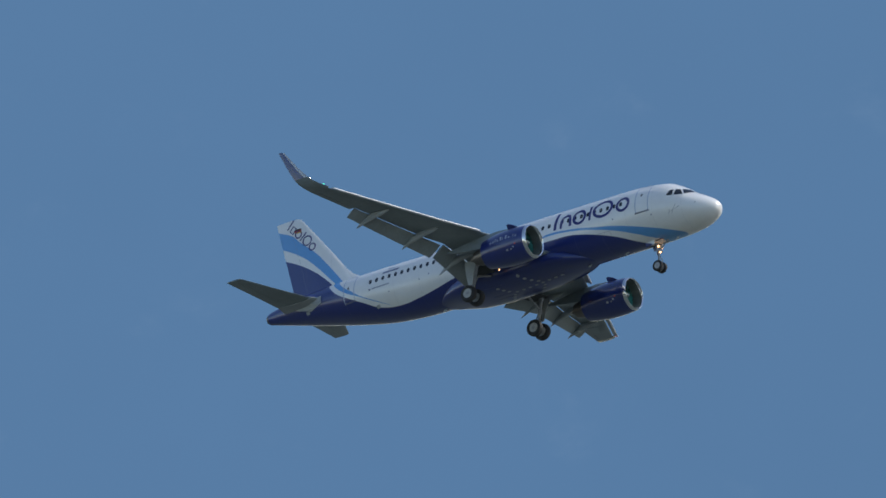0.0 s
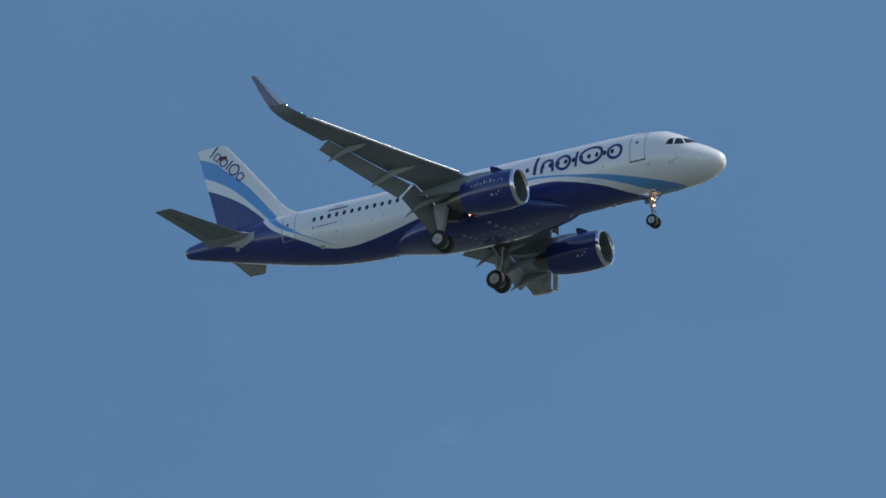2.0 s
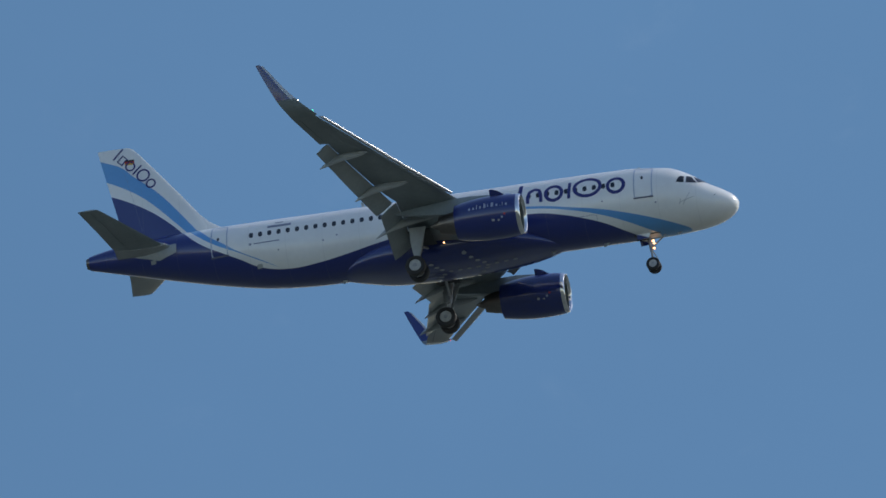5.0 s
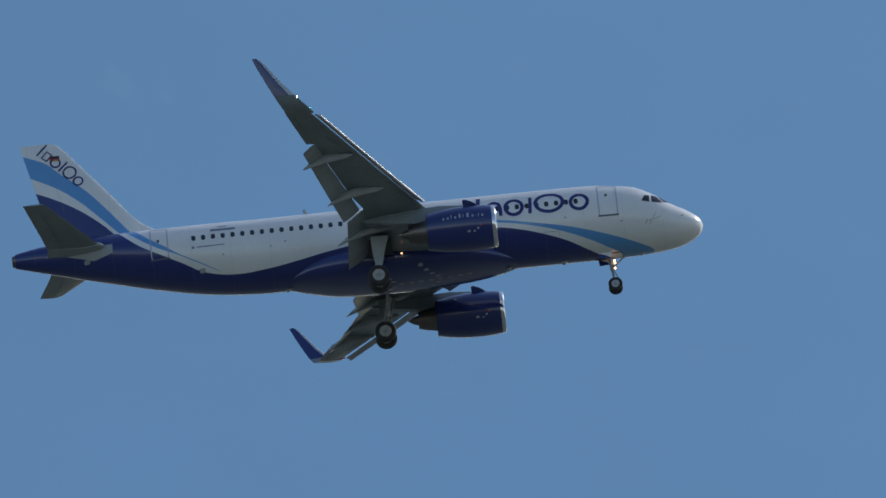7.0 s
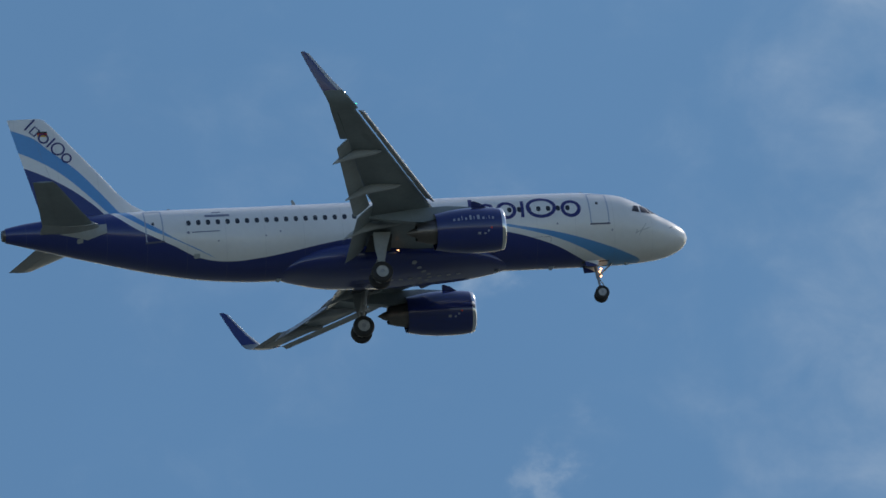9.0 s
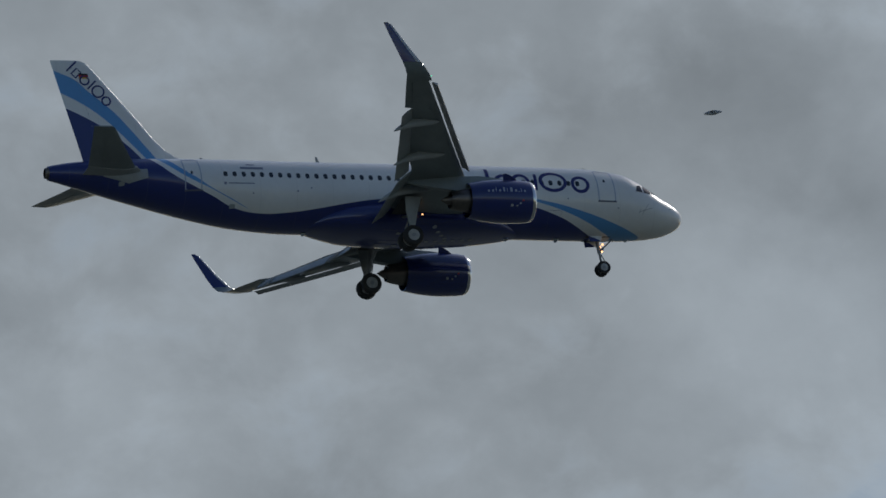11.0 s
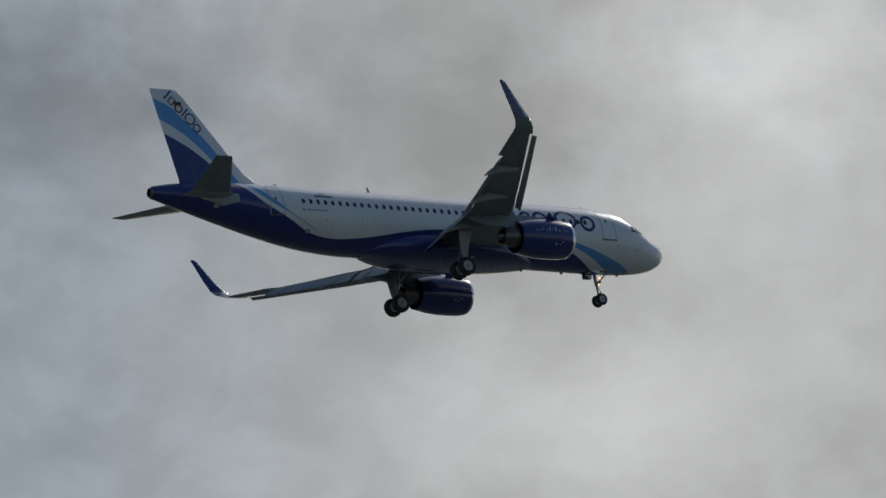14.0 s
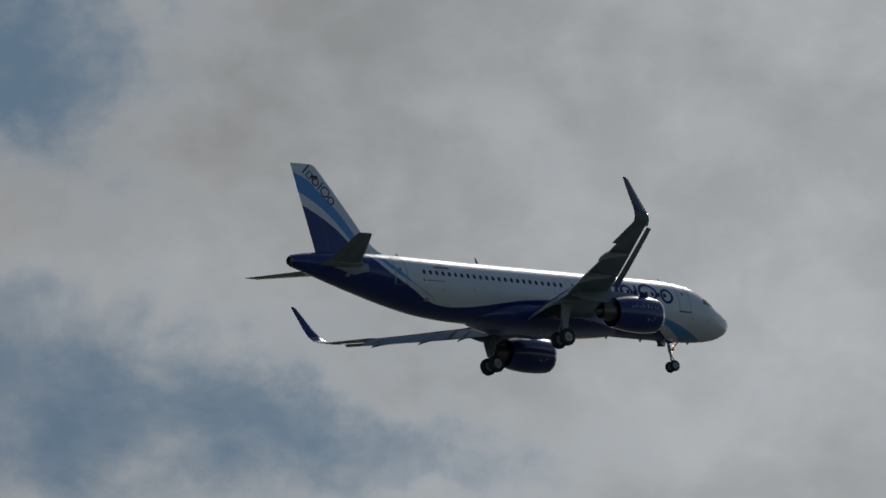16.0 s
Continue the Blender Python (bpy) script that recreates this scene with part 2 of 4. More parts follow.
def livery():
    m, nt, b = nodes_of("livery_paint")
    N, L = nt.nodes, nt.links
    tc, sep = N.new("ShaderNodeTexCoord"), N.new("ShaderNodeSeparateXYZ")
    L.new(tc.outputs["Object"], sep.inputs[0])

    def math_node(op, a, bb=0.0):
        n = N.new("ShaderNodeMath")
        n.operation = op
        for s, v in zip(n.inputs, (a, bb)):
            if isinstance(v, (int, float)):
                s.default_value = v
            else:
                L.new(v, s)
        return n.outputs[0]

    dist = math_node("DIVIDE", sep.outputs["X"], -40.0)

    def line(points):
        n = N.new("ShaderNodeFloatCurve")
        c = n.mapping.curves[0]
        for i, (d, z) in enumerate(points):
            x, y = d / 40, (z + 3) / 12
            if i == 0:
                c.points[0].location = (x, y)
            elif i == len(points) - 1:
                c.points[-1].location = (x, y)
            else:
                c.points.new(x, y)
        n.mapping.update()
        L.new(dist, n.inputs["Value"])
        return math_node("SUBTRACT", math_node("MULTIPLY", n.outputs[0], 12.0), 3.0)

    def above(points):
        """1 where the surface lies above the line, with a hairline edge"""
        return math_node("MULTIPLY", math_node("SUBTRACT", sep.outputs["Z"], line(points)), 60.0)

    def clamp(s):
        n = N.new("ShaderNodeClamp")
        L.new(s, n.inputs[0])
        return n.outputs[0]

    def mix(f, a, bb):
        n = N.new("ShaderNodeMix")
        n.data_type = "RGBA"
        L.new(f, n.inputs["Factor"])
        for key, v in (("A", a), ("B", bb)):
            if isinstance(v, tuple):
                n.inputs[key].default_value = (*v, 1)
            else:
                L.new(v, n.inputs[key])
        return n.outputs["Result"]

    under_band = math_node("SUBTRACT", 1.0, clamp(above(BAND_TOP)))
    band = math_node("MULTIPLY", clamp(above(BAND_LOW)), under_band)
    col = mix(band, WHITE, LIGHT_BLUE)
    col = mix(clamp(above(DARK_LINE)), DARK_BLUE, col)
    col = wear(nt, col, 0.07, 0.35)
    # faint ring joints round the hull, one every 2.13 m
    saw = math_node("FRACT", math_node("MULTIPLY", dist, 40 / 2.13))
    joint = math_node("MULTIPLY", math_node("LESS_THAN", saw, 0.012), 0.16)
    L.new(mix(joint, col, (0.2, 0.2, 0.22)), b.inputs["Base Color"])
    b.inputs["Roughness"].default_value = 0.32
    b.inputs["Coat Weight"].default_value, b.inputs["Coat Roughness"].default_value = 0.7, 0.035
    return m


M_LIVERY = livery()
M_BLUE = plain("dark_blue_gloss_paint", DARK_BLUE, 0.3, dirt=0.14, scale=0.5, coat=0.8)
M_TITLE = plain("violet_blue_marking_paint", (0.022, 0.026, 0.16), 0.4, dirt=0.05)
M_BAR = plain("pale_marking_paint", (0.34, 0.37, 0.46), 0.4, dirt=0.05)
M_GREYBAR = plain("grey_marking_paint", (0.10, 0.11, 0.16), 0.4, dirt=0.05)
M_CODE = plain("blue_grey_code_paint", (0.2, 0.22, 0.3), 0.4, dirt=0.05)
M_DOORLINE = plain("door_outline_paint", (0.36, 0.42, 0.54), 0.4, dirt=0.05)
M_DOT = plain("dull_dot_paint", (0.42, 0.44, 0.48), 0.5, dirt=0.3, scale=3)
M_RED = plain("red_marking_paint", (0.5, 0.03, 0.02), 0.4, dirt=0.05)
M_GOLD = plain("gold_marking_paint", (0.65, 0.38, 0.03), 0.4, dirt=0.05)
M_BLACK = plain("black_marking_paint", (0.015, 0.015, 0.015), 0.4, dirt=0.05)
M_GREY = plain("grey_wing_paint", (0.23, 0.27, 0.28), 0.36, dirt=0.22, scale=0.5, coat=0.15)
M_FLAP = plain("light_grey_flap_paint", (0.27, 0.31, 0.32), 0.42, dirt=0.25, scale=0.7)
M_FAIR = plain("pale_fairing_paint", (0.36, 0.385, 0.39), 0.42, dirt=0.2, scale=0.9)
M_SILVER = plain("polished_aluminium", (0.82, 0.82, 0.83), 0.16, 1.0, dirt=0.08)
M_STEEL = plain("heat_tinted_steel", (0.22, 0.20, 0.185), 0.4, 1.0, dirt=0.25)
M_LINER = plain("inlet_liner", (0.1, 0.12, 0.12), 0.5, dirt=0.1)
M_FAN = plain("fan_blade_metal", (0.075, 0.40, 0.37), 0.45, 0.0, dirt=0.1)
M_GLASS = plain("dark_cabin_glass", (0.045, 0.05, 0.065), 0.12, dirt=0.0)
M_SCREEN = plain("dark_windscreen_glass", (0.015, 0.018, 0.025), 0.06, dirt=0.0)
M_TYRE = plain("tyre_rubber", (0.03, 0.03, 0.031), 0.75, dirt=0.3, scale=6)
M_RIM = plain("painted_wheel_rim", (0.5, 0.5, 0.48), 0.4, 0.2, dirt=0.3, scale=6)
M_STRUT = plain("gear_strut_grey", (0.36, 0.37, 0.38), 0.4, 0.2, dirt=0.3, scale=3)
M_WELL = plain("wheel_well_dark", (0.04, 0.042, 0.045), 0.7, dirt=0.3, scale=3)
M_LAMP = glow("landing_lamp", (1.0, 0.50, 0.22), 4)
M_GREEN = glow("starboard_lamp", (0.05, 1.0, 0.5), 2)
M_PORT = glow("port_lamp", (1.0, 0.05, 0.03), 1)
M_STROBE = glow("white_strobe", (1.0, 0.95, 0.85), 12)
M_SLAT = plain("bare_slat_metal", (0.5, 0.51, 0.52), 0.46, 0.6, dirt=0.15, scale=1.5)
M_INSECT = plain("grey_chitin", (0.5, 0.51, 0.53), 0.5, dirt=0.2, scale=300)
M_FEATHER = plain("dark_feathers", (0.025, 0.022, 0.02), 0.7, dirt=0.3, scale=20)


def grass():
    m, nt, b = nodes_of("field_grass")
    rgb = nt.nodes.new("ShaderNodeRGB")
    rgb.outputs[0].default_value = (0.112, 0.135, 0.122, 1)
    nt.links.new(wear(nt, rgb.outputs[0], 0.5, 0.01), b.inputs["Base Color"])
    b.inputs["Roughness"].default_value = 0.9
    return m


# ---- mesh helpers ----
def part(name, bm, material, parent, label="", smooth=True):
    """Link a bmesh as one mesh object under a thing or a part."""
    bmesh.ops.recalc_face_normals(bm, faces=bm.faces)
    for f in bm.faces:
        f.smooth = smooth
    for e in bm.edges:
        if len(e.link_faces) == 2 and e.calc_face_angle(0) > radians(38):
            e.smooth = False
    me = bpy.data.meshes.new(name)
    bm.to_mesh(me)
    bm.free()
    me.materials.append(material)
    ob = new(name, me)
    ob.parent = parent
    return tagged(ob, label)


def loft(rings, cap=True, bm=None):
    """Skin a list of closed rings, all with the same number of points."""
    bm = bm or bmesh.new()
    rows = [[bm.verts.new(p) for p in r] for r in rings]
    n = len(rows[0])
    for a, b in zip(rows, rows[1:]):
        for i in range(n):
            bm.faces.new((a[i], a[(i + 1) % n], b[(i + 1) % n], b[i]))
    if cap:
        bm.faces.new(rows[0])
        bm.faces.new(rows[-1])
    return bm


def smooth_table(table, steps):
    """Catmull-Rom through the rows of a table, by its first column; yields more rows."""
    pts, out = [np.array(r, float) for r in table], []
    for i in range(len(pts) - 1):
        p0, p1, p2, p3 = pts[max(i - 1, 0)], pts[i], pts[i + 1], pts[min(i + 2, len(pts) - 1)]
        h = p2[0] - p1[0]
        m1 = (p2 - p0) / max(p2[0] - p0[0], 1e-6) * h
        m2 = (p3 - p1) / max(p3[0] - p1[0], 1e-6) * h
        for k in range(steps):
            s = k / steps
            out.append((2*s**3-3*s**2+1)*p1 + (s**3-2*s**2+s)*m1 + (-2*s**3+3*s**2)*p2 + (s**3-s**2)*m2)
    return out + [pts[-1]]


def tube(a, b, r, bm=None, n=10, r2=None):
    """A round bar from a to b."""
    bm = bm or bmesh.new()
    a, b = Vector(a), Vector(b)
    q = (b - a).to_track_quat("Z", "Y")
    rings = [[p + q @ Vector((rr * math.cos(2 * math.pi * k / n), rr * math.sin(2 * math.pi * k / n), 0)) for k in range(n)]
             for p, rr in ((a, r), (b, r2 or r))]
    return loft(rings, True, bm)


def spun(profile, centre, n=40, axis="x", closed=False):
    """Turn a profile of (along, radius) round an axis through the centre."""
    rings = []
    for d, r in profile:
        ring = []
        for k in range(n):
            a = 2 * math.pi * k / n
            c, s = r * math.cos(a), r * math.sin(a)
            ring.append(Vector(centre) + (Vector((d, c, s)) if axis == "x" else Vector((c, d, s))))
        rings.append(ring)
    if closed:
        rings.append(rings[0])
    bm = bmesh.new()
    rows = [[bm.verts.new(p) for p in r] for r in (rings[:-1] if closed else rings)]
    if closed:
        rows.append(rows[0])
    for a, b in zip(rows, rows[1:]):
        for i in range(n):
            bm.faces.new((a[i], a[(i + 1) % n], b[(i + 1) % n], b[i]))
    if not closed:
        bm.faces.new(rows[0])
        bm.faces.new(rows[-1])
    return bm


def slab(corners, thick, normal, bm=None):
    """A plate with given outline, thickness along normal."""
    bm = bm or bmesh.new()
    n = Vector(normal).normalized() * thick
    a = [bm.verts.new(Vector(c)) for c in corners]
    b = [bm.verts.new(Vector(c) + n) for c in corners]
    bm.faces.new(a)
    bm.faces.new(b)
    k = len(a)
    for i in range(k):
        bm.faces.new((a[i], a[(i + 1) % k], b[(i + 1) % k], b[i]))
    return bm


AIRFOIL = [(1.0, 0.02), (0.8, 0.30), (0.6, 0.47), (0.4, 0.54), (0.22, 0.50), (0.1, 0.38), (0.03, 0.22), (0.0, 0.0),
           (0.03, -0.2), (0.1, -0.32), (0.25, -0.44), (0.45, -0.46), (0.65, -0.34), (0.85, -0.14), (1.0, -0.02)]


def foil(lead, trail, thick, up=(0, 0, 1)):
    """A wing section between leading and trailing edge points."""
    a, b, u = Vector(lead), Vector(trail), Vector(up)
    c = (b - a).length
    return [a + (b - a) * x + u * (y * thick * c) for x, y in AIRFOIL]


# ---- ground ----
bm = bmesh.new()
R_OUT = [0, 30, 120, 400, 1200, 2600, 4700]
ring_prev = None
for r in R_OUT:
    ring = [bm.verts.new((r * math.cos(k * math.pi / 32), r * math.sin(k * math.pi / 32), 0)) for k in range(64)] if r else [bm.verts.new((0, 0, 0))]
    if ring_prev:
        for k in range(64):
            k2 = (k + 1) % 64
            if len(ring_prev) == 1:
                bm.faces.new((ring_prev[0], ring[k], ring[k2]))
            else:
                bm.faces.new((ring_prev[k], ring[k], ring[k2], ring_prev[k2]))
    ring_prev = ring
ground = part("ground", bm, grass(), None)
tagged(ground, "flat dry grass field under the approach", "ground", kind="structure")

# ---- the airliner: x forward from the nose, y to port, z up ----
plane = tagged(new("airliner"), "white and dark blue twin-engine airliner with landing gear down", "airplane")

HULL = [(0.0, -0.66, -0.74, 0.04), (0.12, -0.39, -1.05, 0.40), (0.45, -0.09, -1.35, 0.78), (1.0, 0.25, -1.61, 1.13),
        (1.6, 0.58, -1.77, 1.38), (2.25, 1.06, -1.87, 1.58), (2.9, 1.46, -1.93, 1.73), (3.6, 1.79, -1.97, 1.85), (4.6, 1.96, -1.99, 1.94),
        (6.2, 2.12, -2.00, 1.975), (14, 2.16, -1.98, 1.975), (23.6, 2.17, -1.95, 1.975), (25.6, 2.19, -1.83, 1.96), (27.5, 2.20, -1.58, 1.91), (30, 2.20, -1.04, 1.73),
        (32, 2.17, -0.53, 1.48), (34, 2.09, -0.01, 1.13), (36, 1.92, 0.53, 0.68), (36.95, 1.76, 0.79, 0.46), (37.3, 1.68, 0.88, 0.38)]
HULL_ROWS = smooth_table(HULL, 5)


def hull_at(d):
    for a, b in zip(HULL_ROWS, HULL_ROWS[1:]):
        if d <= b[0]:
            return a + (b - a) * (d - a[0]) / max(b[0] - a[0], 1e-9)
    return HULL_ROWS[-1]


def hull_point(d, z, side, proud=0.006):
    """The point of the hull at distance d behind the nose and height z on a side (-1 starboard, 1 port)."""
    _, top, bot, w = hull_at(d)
    c, h = (top + bot) / 2, (top - bot) / 2
    s = max(-0.999, min(0.999, (z - c) / h))
    return Vector((-d, side * (w * math.sqrt(1 - s * s) + proud), z + proud * s))


rings = []
for d, top, bot, w in HULL_ROWS:
    c, h = (top + bot) / 2, (top - bot) / 2
    rings.append([(-d, w * math.cos(2 * math.pi * k / 56), c + h * math.sin(2 * math.pi * k / 56)) for k in range(56)])
hull = part("fuselage", loft(rings), M_LIVERY, plane, "white upper hull with a wavy dark blue belly")

# tail exhaust
part("exhaust_cone", spun([(0.04, 0.36), (-0.2, 0.30), (-0.22, 0.24), (0.0, 0.22)], (-37.27, 0, 1.28), 20), M_STEEL, hull, "dark metal exhaust ring")


def hull_patch(outline, side, proud=0.008, n=1, bm=None):
    """A closed outline of (d, z) laid on the hull as a thin proud plate."""
    bm = bm or bmesh.new()
    ctr = np.mean(np.array(outline), axis=0)
    outer = [bm.verts.new(hull_point(d, z, side, proud)) for d, z in outline]
    edge = [bm.verts.new(hull_point(d, z, side, -0.02)) for d, z in outline]
    mid = bm.verts.new(hull_point(ctr[0], ctr[1], side, proud))
    k = len(outer)
    for i in range(k):
        j = (i + 1) % k
        bm.faces.new((outer[i], outer[j], mid))
        bm.faces.new((outer[i], edge[i], edge[j], outer[j]))
    return bm


def hull_band(centre_line, half, side, proud=0.008, closed=False, bm=None):
    """A stripe of half-width half along a line of (d, z) points on the hull."""
    bm = bm or bmesh.new()
    raw, fine = [np.array(q, float) for q in centre_line], []
    for i in range(len(raw) if closed else len(raw) - 1):
        p, q = raw[i], raw[(i + 1) % len(raw)]
        m = max(1, int(np.linalg.norm(q - p) / 0.16))
        fine += [p + (q - p) * u / m for u in range(m)]
    pts = np.array(fine if closed else fine + [raw[-1]])
    k = len(pts)
    a, b = [], []
    for i in range(k):
        p, q = pts[i - 1 if closed or i else 0], pts[(i + 1) % k if closed or i < k - 1 else i]
        t = (q - p) / (np.linalg.norm(q - p) + 1e-9)
        nrm = np.array((-t[1], t[0])) * half
        a.append(bm.verts.new(hull_point(*(pts[i] + nrm), side, proud)))
        b.append(bm.verts.new(hull_point(*(pts[i] - nrm), side, proud)))
    for i in range(k if closed else k - 1):
        j = (i + 1) % k
        bm.faces.new((a[i], a[j], b[j], b[i]))
    return bm


def rounded(d, z, w, h, r, n=3):
    pts = []
    for cx, cz, a0 in ((d + w - r, z + h - r, 0), (d - w + r, z + h - r, 90), (d - w + r, z - h + r, 180), (d + w - r, z - h + r, 270)):
        for k in range(n + 1):
            a = radians(a0 + 90 * k / n)
            pts.append((cx + r * math.cos(a), cz + r * math.sin(a)))
    return pts


def hull_quad(c0, c1, c2, c3, side, proud=0.014, n=6):
    """A four-cornered pane that follows the hull."""
    bm = bmesh.new()
    q = [np.array(v, float) for v in (c0, c1, c2, c3)]
    grid = [[bm.verts.new(hull_point(*((q[0] * (1 - u) + q[1] * u) * (1 - v) + (q[3] * (1 - u) + q[2] * u) * v), side, proud))
             for u in [k / n for k in range(n + 1)]] for v in [k / n for k in range(n + 1)]]
    for r0, r1 in zip(grid, grid[1:]):
        for k in range(n):
            bm.faces.new((r0[k], r0[k + 1], r1[k + 1], r1[k]))
    return bm


# cabin windows, one a bay, and the doors
for side in (-1, 1):
    for i in range(40):
        d = 6.75 + 0.533 * i
        if d > 27.7 or 14.9 < d < 15.3 or 16.6 < d < 16.8:
            continue
        part("cabin_window", hull_patch(rounded(d, 0.57 + 0.0075 * d, 0.118, 0.17, 0.1, 2), side, 0.007), M_GLASS, hull)
    for d0, z0, wide, high in ((5.05, 0.62, 0.5, 1.02), (29.42, 0.82, 0.46, 0.98)):
        part("cabin_door", hull_band(rounded(d0, z0, wide, high, 0.14, 4), 0.03, side, 0.01, True), M_DOORLINE, hull, "thin blue outline of a closed cabin door")
        part("door_sill", hull_band([(d0 - wide - 0.06, z0 - high - 0.01), (d0, z0 - high - 0.01), (d0 + wide + 0.06, z0 - high - 0.01)], 0.045, side, 0.02), M_GREYBAR, hull)
        part("door_window", hull_patch(rounded(d0 + 0.05, 0.86, 0.07, 0.1, 0.06, 2), side), M_GLASS, hull)
    # overwing exits
    for d0 in (15.1, 16.2):
        part("overwing_exit", hull_band(rounded(d0, 0.55, 0.27, 0.5, 0.1, 3), 0.014, side, 0.008, True), M_DOORLINE, hull, "thin outline of an overwing exit")
    # cargo hatch on the lower hull, starboard
    if side < 0:
        for d0, z0, wide, high in ((8.7, -1.35, 0.9, 0.4), (23.6, -1.52, 0.7, 0.16)):
            part("cargo_hatch", hull_band(rounded(d0, z0, wide, high, 0.1, 3), 0.006, side, 0.006, True), M_TITLE, hull, "fine outline of a cargo hatch")

# windscreen: three panes a side
for side in (-1, 1):
    part("cockpit_window", hull_quad((2.02, 0.30), (2.30, 0.78), (1.98, 0.80), (1.55, 0.47), side), M_SCREEN, hull, "dark windscreen pane")
    part("cockpit_window", hull_quad((2.10, 0.27), (2.38, 0.76), (2.66, 0.79), (2.66, 0.27), side), M_SCREEN, hull, "dark side pane")
    part("cockpit_window", hull_quad((2.77, 0.28), (2.77, 0.78), (3.02, 0.75), (3.2, 0.33), side), M_SCREEN, hull, "dark side pane")


def ring_line(d, z, rx, rz, n=22, a0=0.0, a1=360.0):
    return [(d + rx * math.cos(radians(a0 + (a1 - a0) * k / n)), z + rz * math.sin(radians(a0 + (a1 - a0) * k / n))) for k in range(n + (a1 - a0 < 360))]


# the title on the forward hull, as plain bars, arches and rings
for side in (-1, 1):
    for line, closed, half in (([(12.12, 0.2), (12.06, 0.8), (12.0, 1.55)], False, 0.11),
                               ([(11.62, 0.18), (11.6, 0.6), (11.5, 0.92), (11.2, 1.08), (10.95, 0.98), (10.86, 0.66), (10.86, 0.18)], False, 0.10),
                               (ring_line(10.12, 0.64, 0.46, 0.47), True, 0.10),
                               ([(9.27, 0.14), (9.23, 0.7), (9.2, 1.22)], False, 0.09),
                               (ring_line(8.2, 0.72, 0.74, 0.57, 28), True, 0.10), (ring_line(6.58, 0.58, 0.46, 0.46), True, 0.10)):
        part("title_shape", hull_band(line, half, side, 0.009, closed), M_TITLE, hull, "deep violet-blue painted title shape")
    # code and small notices on the aft hull become plain bars
    part("code_bar", hull_band([(25.25, 1.2), (25.9, 1.2), (26.6, 1.2)], 0.085, side, 0.009), M_CODE, hull, "blue-grey bar in place of the painted code")
    part("code_bar", hull_band([(25.7, 1.46), (25.95, 1.46), (26.2, 1.46)], 0.04, side, 0.009), M_CODE, hull)
    part("notice_bar", hull_band([(25.9, 0.2), (26.6, 0.2), (27.4, 0.2)], 0.03, side, 0.009), M_CODE, hull)
    part("notice_dot", hull_patch(ring_line(27.6, 0.2, 0.08, 0.08, 10), side), M_CODE, hull)
    for line in ([(2.25, -0.62), (2.75, -0.78), (3.1, -0.9)], [(2.5, -0.42), (2.75, -0.78), (2.9, -1.02)], [(3.0, -0.72), (3.05, -0.88), (3.12, -1.0)]):
        part("nose_emblem", hull_band(line, 0.014, side, 0.009), M_DOT, hull, "small blue-grey line emblem")
    for d, z in ((4.4, -0.75), (7.4, -0.3), (22.6, 0.0), (23.4, -0.2), (26.0, 0.55 - 0.9)):
        part("access_plate", hull_patch(ring_line(d, z, 0.05, 0.05, 8), side), M_CODE, hull)

# aerials
for d, top, z in ((21.3, 2.62, 2.05), (5.4, 2.3, 2.02), (28.1, 2.42, 2.1)):
    bm = loft([foil((-d + 0.14, 0, z), (-d - 0.16, 0, z), 0.14, (0, 1, 0)), foil((-d - 0.1, 0, top), (-d - 0.22, 0, top), 0.12, (0, 1, 0))])
    part("blade_aerial", bm, M_FAIR, hull)
for d, z in ((10.6, -1.95), (22.6, -1.9), (3.4, -1.86), (7.6, -1.96)):
    bm = loft([foil((-d + 0.16, 0, z), (-d - 0.2, 0, z), 0.16, (0, 1, 0)), foil((-d - 0.06, 0, z - 0.26), (-d - 0.22, 0, z - 0.26), 0.14, (0, 1, 0))])
    part("blade_aerial", bm, M_FAIR, hull)
# drain mast and tail cone light details
for d, z, side in ((27.2, -1.0, -1), (33.4, 0.35, -1)):
    part("outflow_plate", hull_patch(rounded(d, z, 0.16, 0.1, 0.05, 2), side, 0.012), M_FAIR, hull)
part("nose_probe", tube((-1.2, -1.28, -0.6), (-1.0, -1.48, -0.62), 0.012), M_FAIR, hull)
part("nose_probe", tube((-1.2, 1.28, -0.6), (-1.0, 1.48, -0.62), 0.012), M_FAIR, hull)

# belly fairing with pale dots
BELLY = smooth_table([(10.0, 0.4, -1.83, 0.14), (11.0, 1.15, -1.70, 0.38), (12.3, 1.75, -1.55, 0.64), (13.7, 2.0, -1.45, 0.84), (16, 2.1, -1.42, 1.0), (18.6, 2.06, -1.42, 0.98), (20.2, 1.9, -1.46, 0.84), (21.5, 1.45, -1.55, 0.52), (22.3, 0.9, -1.68, 0.28), (22.8, 0.35, -1.78, 0.14)], 4)
rings = [[(-d, math.copysign(abs(math.cos(a)) ** 0.75, math.cos(a)) * w, c + h * math.copysign(abs(math.sin(a)) ** 0.85, math.sin(a)))
          for a in [2 * math.pi * k / 40 for k in range(40)]] for d, w, c, h in BELLY]
belly = part("belly_fairing", loft(rings), M_BLUE, plane, "dark blue bulged wing-root belly fairing")


def belly_z(d, y):
    for a, b in zip(BELLY, BELLY[1:]):
        if d <= b[0]:
            _, w, c, h = a + (b - a) * (d - a[0]) / (b[0] - a[0])
            q = min(0.98, abs(y) / w) ** (1 / 0.75)
            return c - h * math.sqrt(1 - q * q) ** 0.85
    return -2.4


